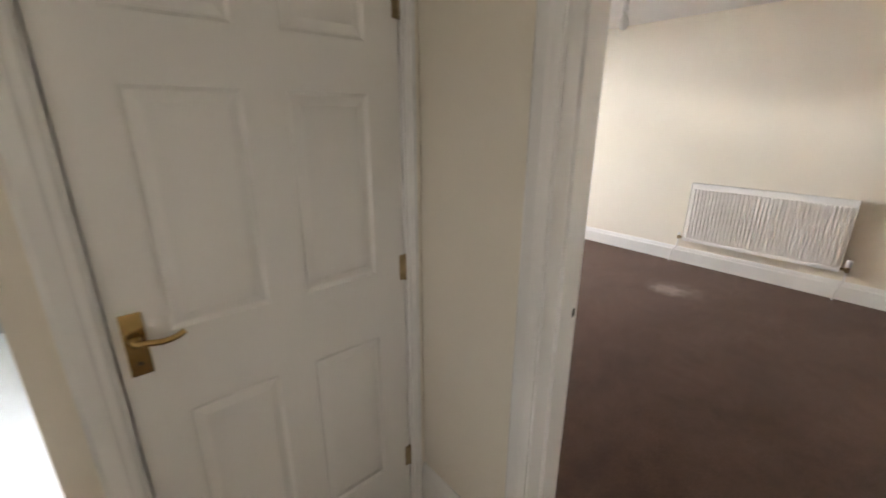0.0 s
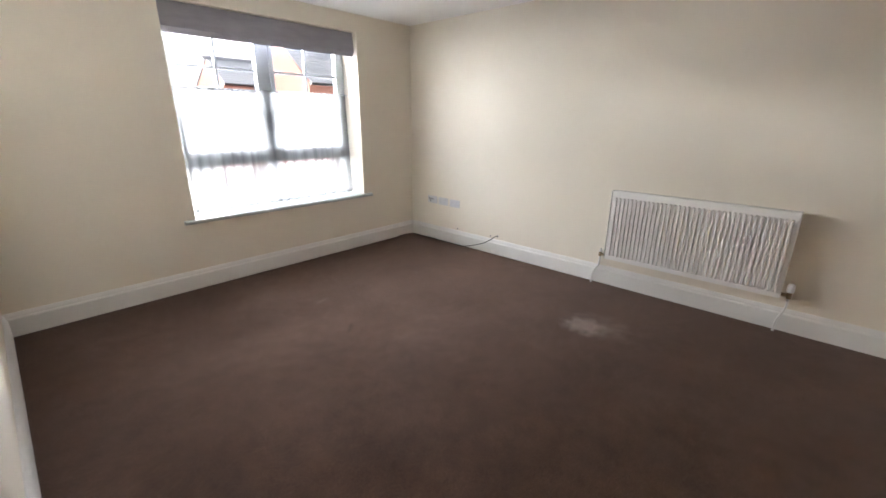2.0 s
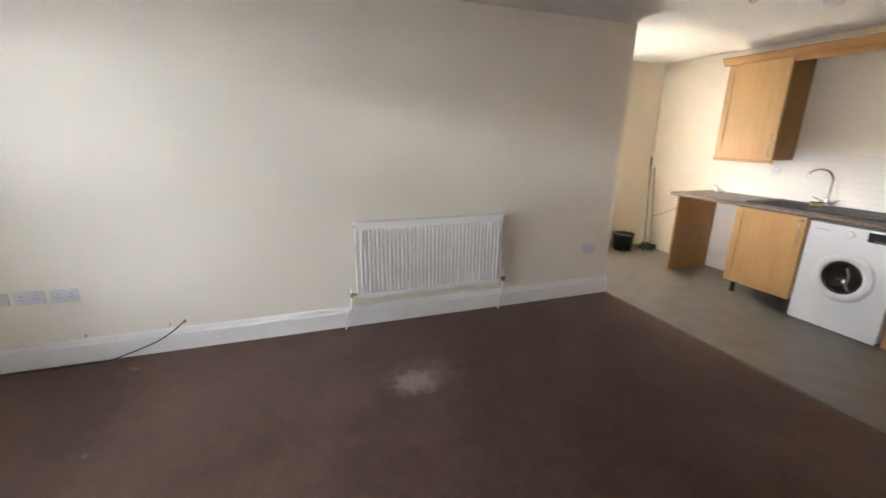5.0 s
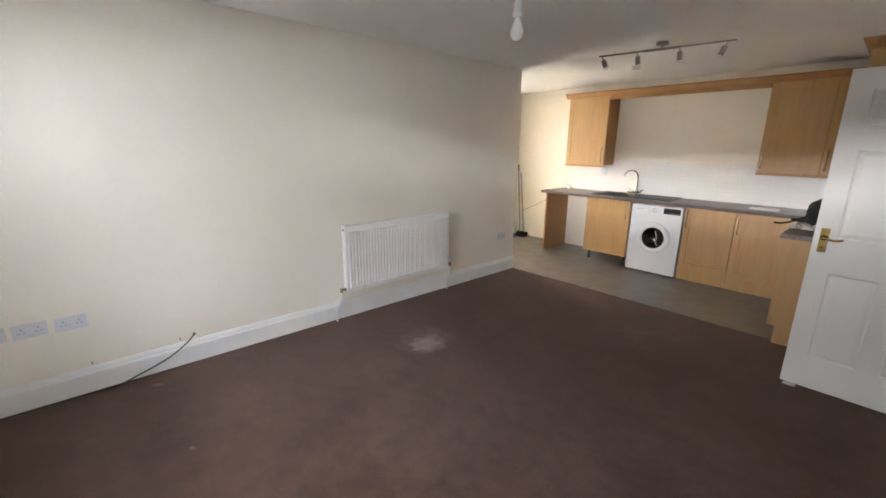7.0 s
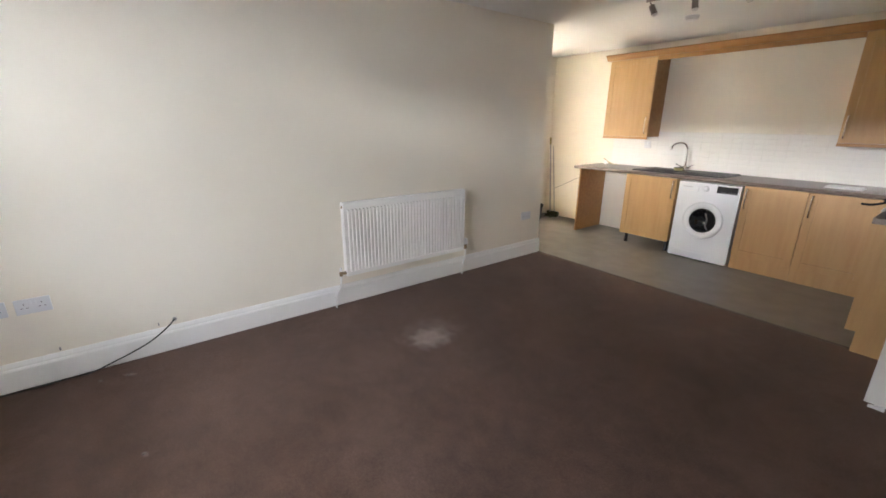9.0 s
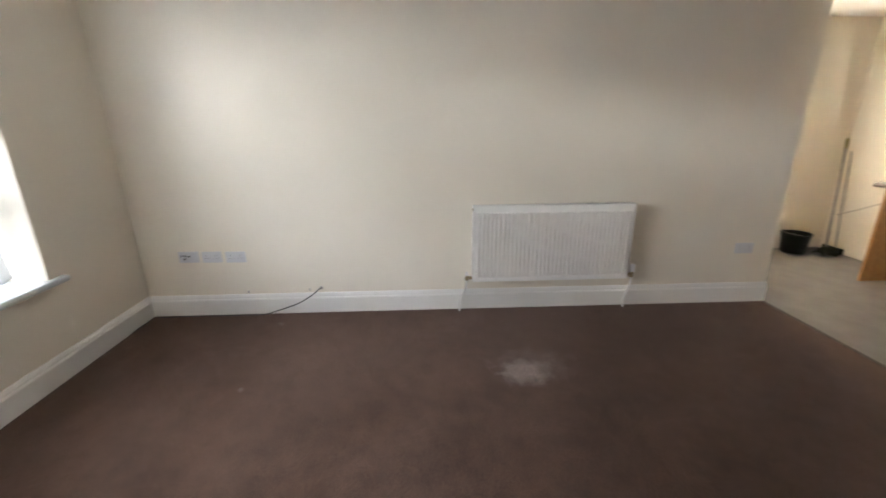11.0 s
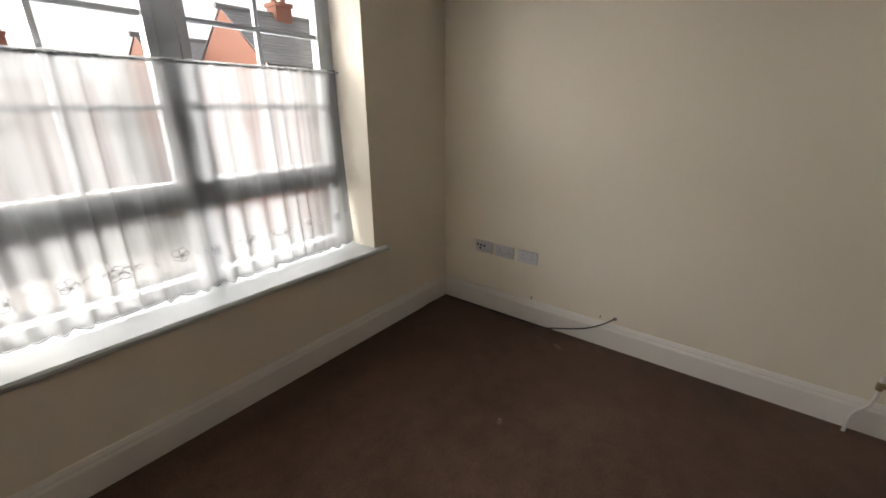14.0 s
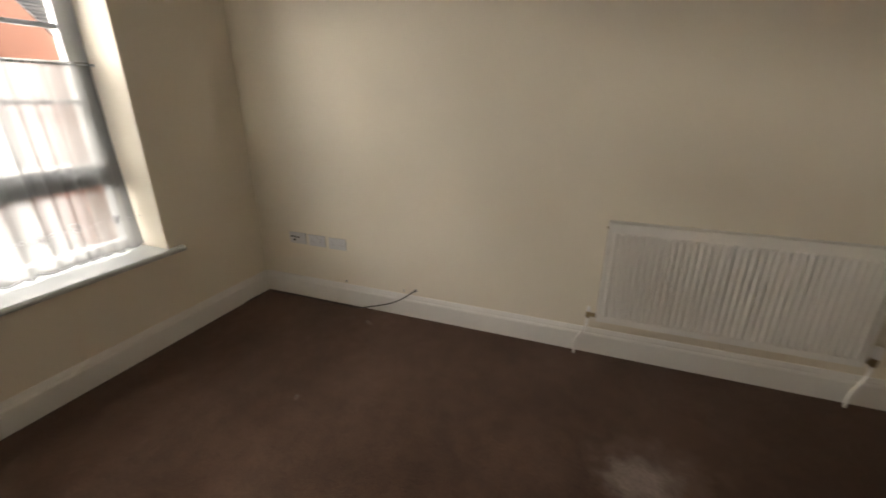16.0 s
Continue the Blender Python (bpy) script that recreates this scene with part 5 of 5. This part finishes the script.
def gable_courses(bm, ridge_x, half, z_eave, z_ridge, y0, y1, rows):
    for s in (-1, 1):
        for i in range(rows):
            u0, u1 = i / rows, (i + 1.15) / rows
            xa, xb = ridge_x + s * half * (1 - u0), ridge_x + s * half * (1 - u1)
            za, zb = z_eave + (z_ridge - z_eave) * u0, z_eave + (z_ridge - z_eave) * u1
            prism([(xa, za + 0.035), (xb, zb + 0.01), (xb, zb - 0.03), (xa, za - 0.01)], y0, y1, "y", bm)


def house_window(parent, x, z, w, h, y):
    win = part("window", box(x - w / 2, y - 0.02, z, x + w / 2, y + 0.05, z + h), GLOSS, parent, "white framed house window")
    part("pane", box(x - w / 2 + 0.06, y - 0.026, z + 0.06, x - 0.03, y - 0.021, z + h - 0.06), LABEL, win)
    part("pane", box(x + 0.03, y - 0.026, z + 0.06, x + w / 2 - 0.06, y - 0.021, z + h - 0.06), LABEL, win)
    part("sill", box(x - w / 2 - 0.08, y - 0.10, z - 0.08, x + w / 2 + 0.08, y + 0.02, z), PAVE, win)


def house(label, x0, x1, y, eave, ridge, depth, gables=(), windows=(), chimneys=(), rows=16):
    h = thing("house", label, "house", ((x0 + x1) / 2, y, -2.72))
    ox, oy, oz = -h.location.x, -h.location.y, -h.location.z

    def child(name, bm, mat, label="", parent=None):
        for v in bm.verts:
            v.co += Vector((ox, oy, oz))
        return part(name, bm, mat, parent or h, label)
    w = box(x0, y, -2.75, x1, y + depth, eave)
    prism([(y, eave), (y + depth, eave), (y + depth / 2, ridge - 0.05)], x0, x1, "x", w)
    child("wall", w, BRICK, "red brick front")
    r = bmesh.new()
    roof_courses(r, x0 - 0.03, x1 + 0.03, y - 0.25, eave - 0.05, y + depth / 2, ridge, rows)
    roof_courses(r, x0 - 0.03, x1 + 0.03, y + depth + 0.25, eave - 0.05, y + depth / 2, ridge, rows)
    rf = child("roof", r, SLATE, "grey slate roof")
    child("ridge_tile", tube([(x0 - 0.15, y + depth / 2, ridge + 0.02), (x1 + 0.15, y + depth / 2, ridge + 0.02)], 0.09, 8), SLATE, parent=rf)
    child("gutter", tube([(x0 - 0.1, y - 0.28, eave - 0.06), (x1 + 0.1, y - 0.28, eave - 0.06)], 0.055, 8), BLACK_PL, "black plastic gutter")
    for gx, half, gz, gy in gables:
        g = bmesh.new()
        prism([(gx - half, -2.75), (gx + half, -2.75), (gx + half, eave - 0.05), (gx, gz - 0.06), (gx - half, eave - 0.05)], gy, y + depth / 2 - 0.3, "y", g)
        child("gable_wall", g, BRICK, "red brick gable")
        gr = bmesh.new()
        gable_courses(gr, gx, half + 0.18, eave - 0.18, gz, gy + 0.015, y + depth / 2 - 0.25, 9)
        child("gable_roof", gr, SLATE)
        child("verge_board", prism([(gx - half - 0.2, eave - 0.22), (gx - half - 0.2, eave - 0.10), (gx, gz + 0.06), (gx + half + 0.2, eave - 0.10), (gx + half + 0.2, eave - 0.22), (gx, gz - 0.04)], gy - 0.02, gy + 0.012, "y"), BRICK)
    for wx, wz, ww2, wh, wy in windows:
        house_window(h, wx + ox, wz + oz, ww2, wh, wy + oy)
    for cx, top in chimneys:
        cbm = box(cx - 0.29, y + depth / 2 - 0.28, ridge - 0.6, cx + 0.29, y + depth / 2 + 0.28, top - 0.12)
        box(cx - 0.34, y + depth / 2 - 0.34, top - 0.12, cx + 0.34, y + depth / 2 + 0.34, top, bm=cbm)
        cs = child("chimney", cbm, BRICK, "red brick chimney stack")
        for k in (-0.17, 0.17):
            child("chimney_pot", lathe([(0.11, top), (0.09, top + 0.05), (0.085, top + 0.28), (0.11, top + 0.30)], (cx + k, y + depth / 2, 0), "z", 12), BRICK, parent=cs)
    return h


house("long red brick terrace with slate roof and end gable", 8.9, 27.0, 13.9, 2.62, 4.34, 4.2,
      windows=((11.4, 0.6, 1.2, 1.3, 13.9), (14.2, 0.6, 1.2, 1.3, 13.9), (17.0, 0.6, 1.2, 1.3, 13.9), (11.4, -2.0, 1.4, 1.5, 13.9), (14.2, -2.0, 1.4, 1.5, 13.9)),
      chimneys=((10.95, 4.74), (16.5, 4.74)), rows=17)
house("small red brick house with slate roof and end gable", 7.77, 14.0, 18.6, 2.75, 3.80, 3.0,
      windows=((8.4, 0.5, 0.9, 1.1, 18.6),), rows=11)
house("far brick terrace with slate roof", -24.0, 8.0, 27.0, 2.6, 3.9, 6.0, windows=((-8, 0.3, 1.2, 1.3, 27.0), (-2, 0.3, 1.2, 1.3, 27.0), (3, 0.3, 1.2, 1.3, 27.0)), chimneys=((5.6, 4.6),), rows=10)
ae = thing("tv_aerial", "thin metal television aerial on the terrace roof", "aerial", (13.2, 16.0, 4.2))
part("mast", tube([(0, 0, -0.3), (0, 0, 1.2)], 0.03, 6), STEEL, ae)
for i in range(5):
    part("element", tube([(-0.35 + 0.15 * i, -0.3, 1.05), (-0.35 + 0.15 * i, 0.3, 1.05)], 0.015, 5), STEEL, ae)
part("boom", tube([(-0.45, 0, 1.05), (0.4, 0, 1.05)], 0.02, 5), STEEL, ae)

# ---- splashback tiles ----
back = bpy.data.objects["wall_south"]
TW, TH = 0.1035, 0.0565
tile_mesh = mesh_of("tile", box(-TW / 2 + 0.001, 0, -TH / 2 + 0.001, TW / 2 - 0.001, 0.006, TH / 2 - 0.001, 0.001, segments=1), TILEW)
part("grout_bed", box(KX0, KY0 + 0.0005, TOPZ, 4.42, KY0 + 0.0076, TOPZ + 0.452), GROUT, back)
for i in range(34):
    for j in range(8):
        t = new("tile", tile_mesh)
        t.parent = back
        t.location = (4.42 - TW * (i + 0.5), KY0 + 0.0025, TOPZ + TH * (j + 0.5))
        t.rotation_euler = (rng.uniform(-0.012, 0.012), 0, rng.uniform(-0.012, 0.012))
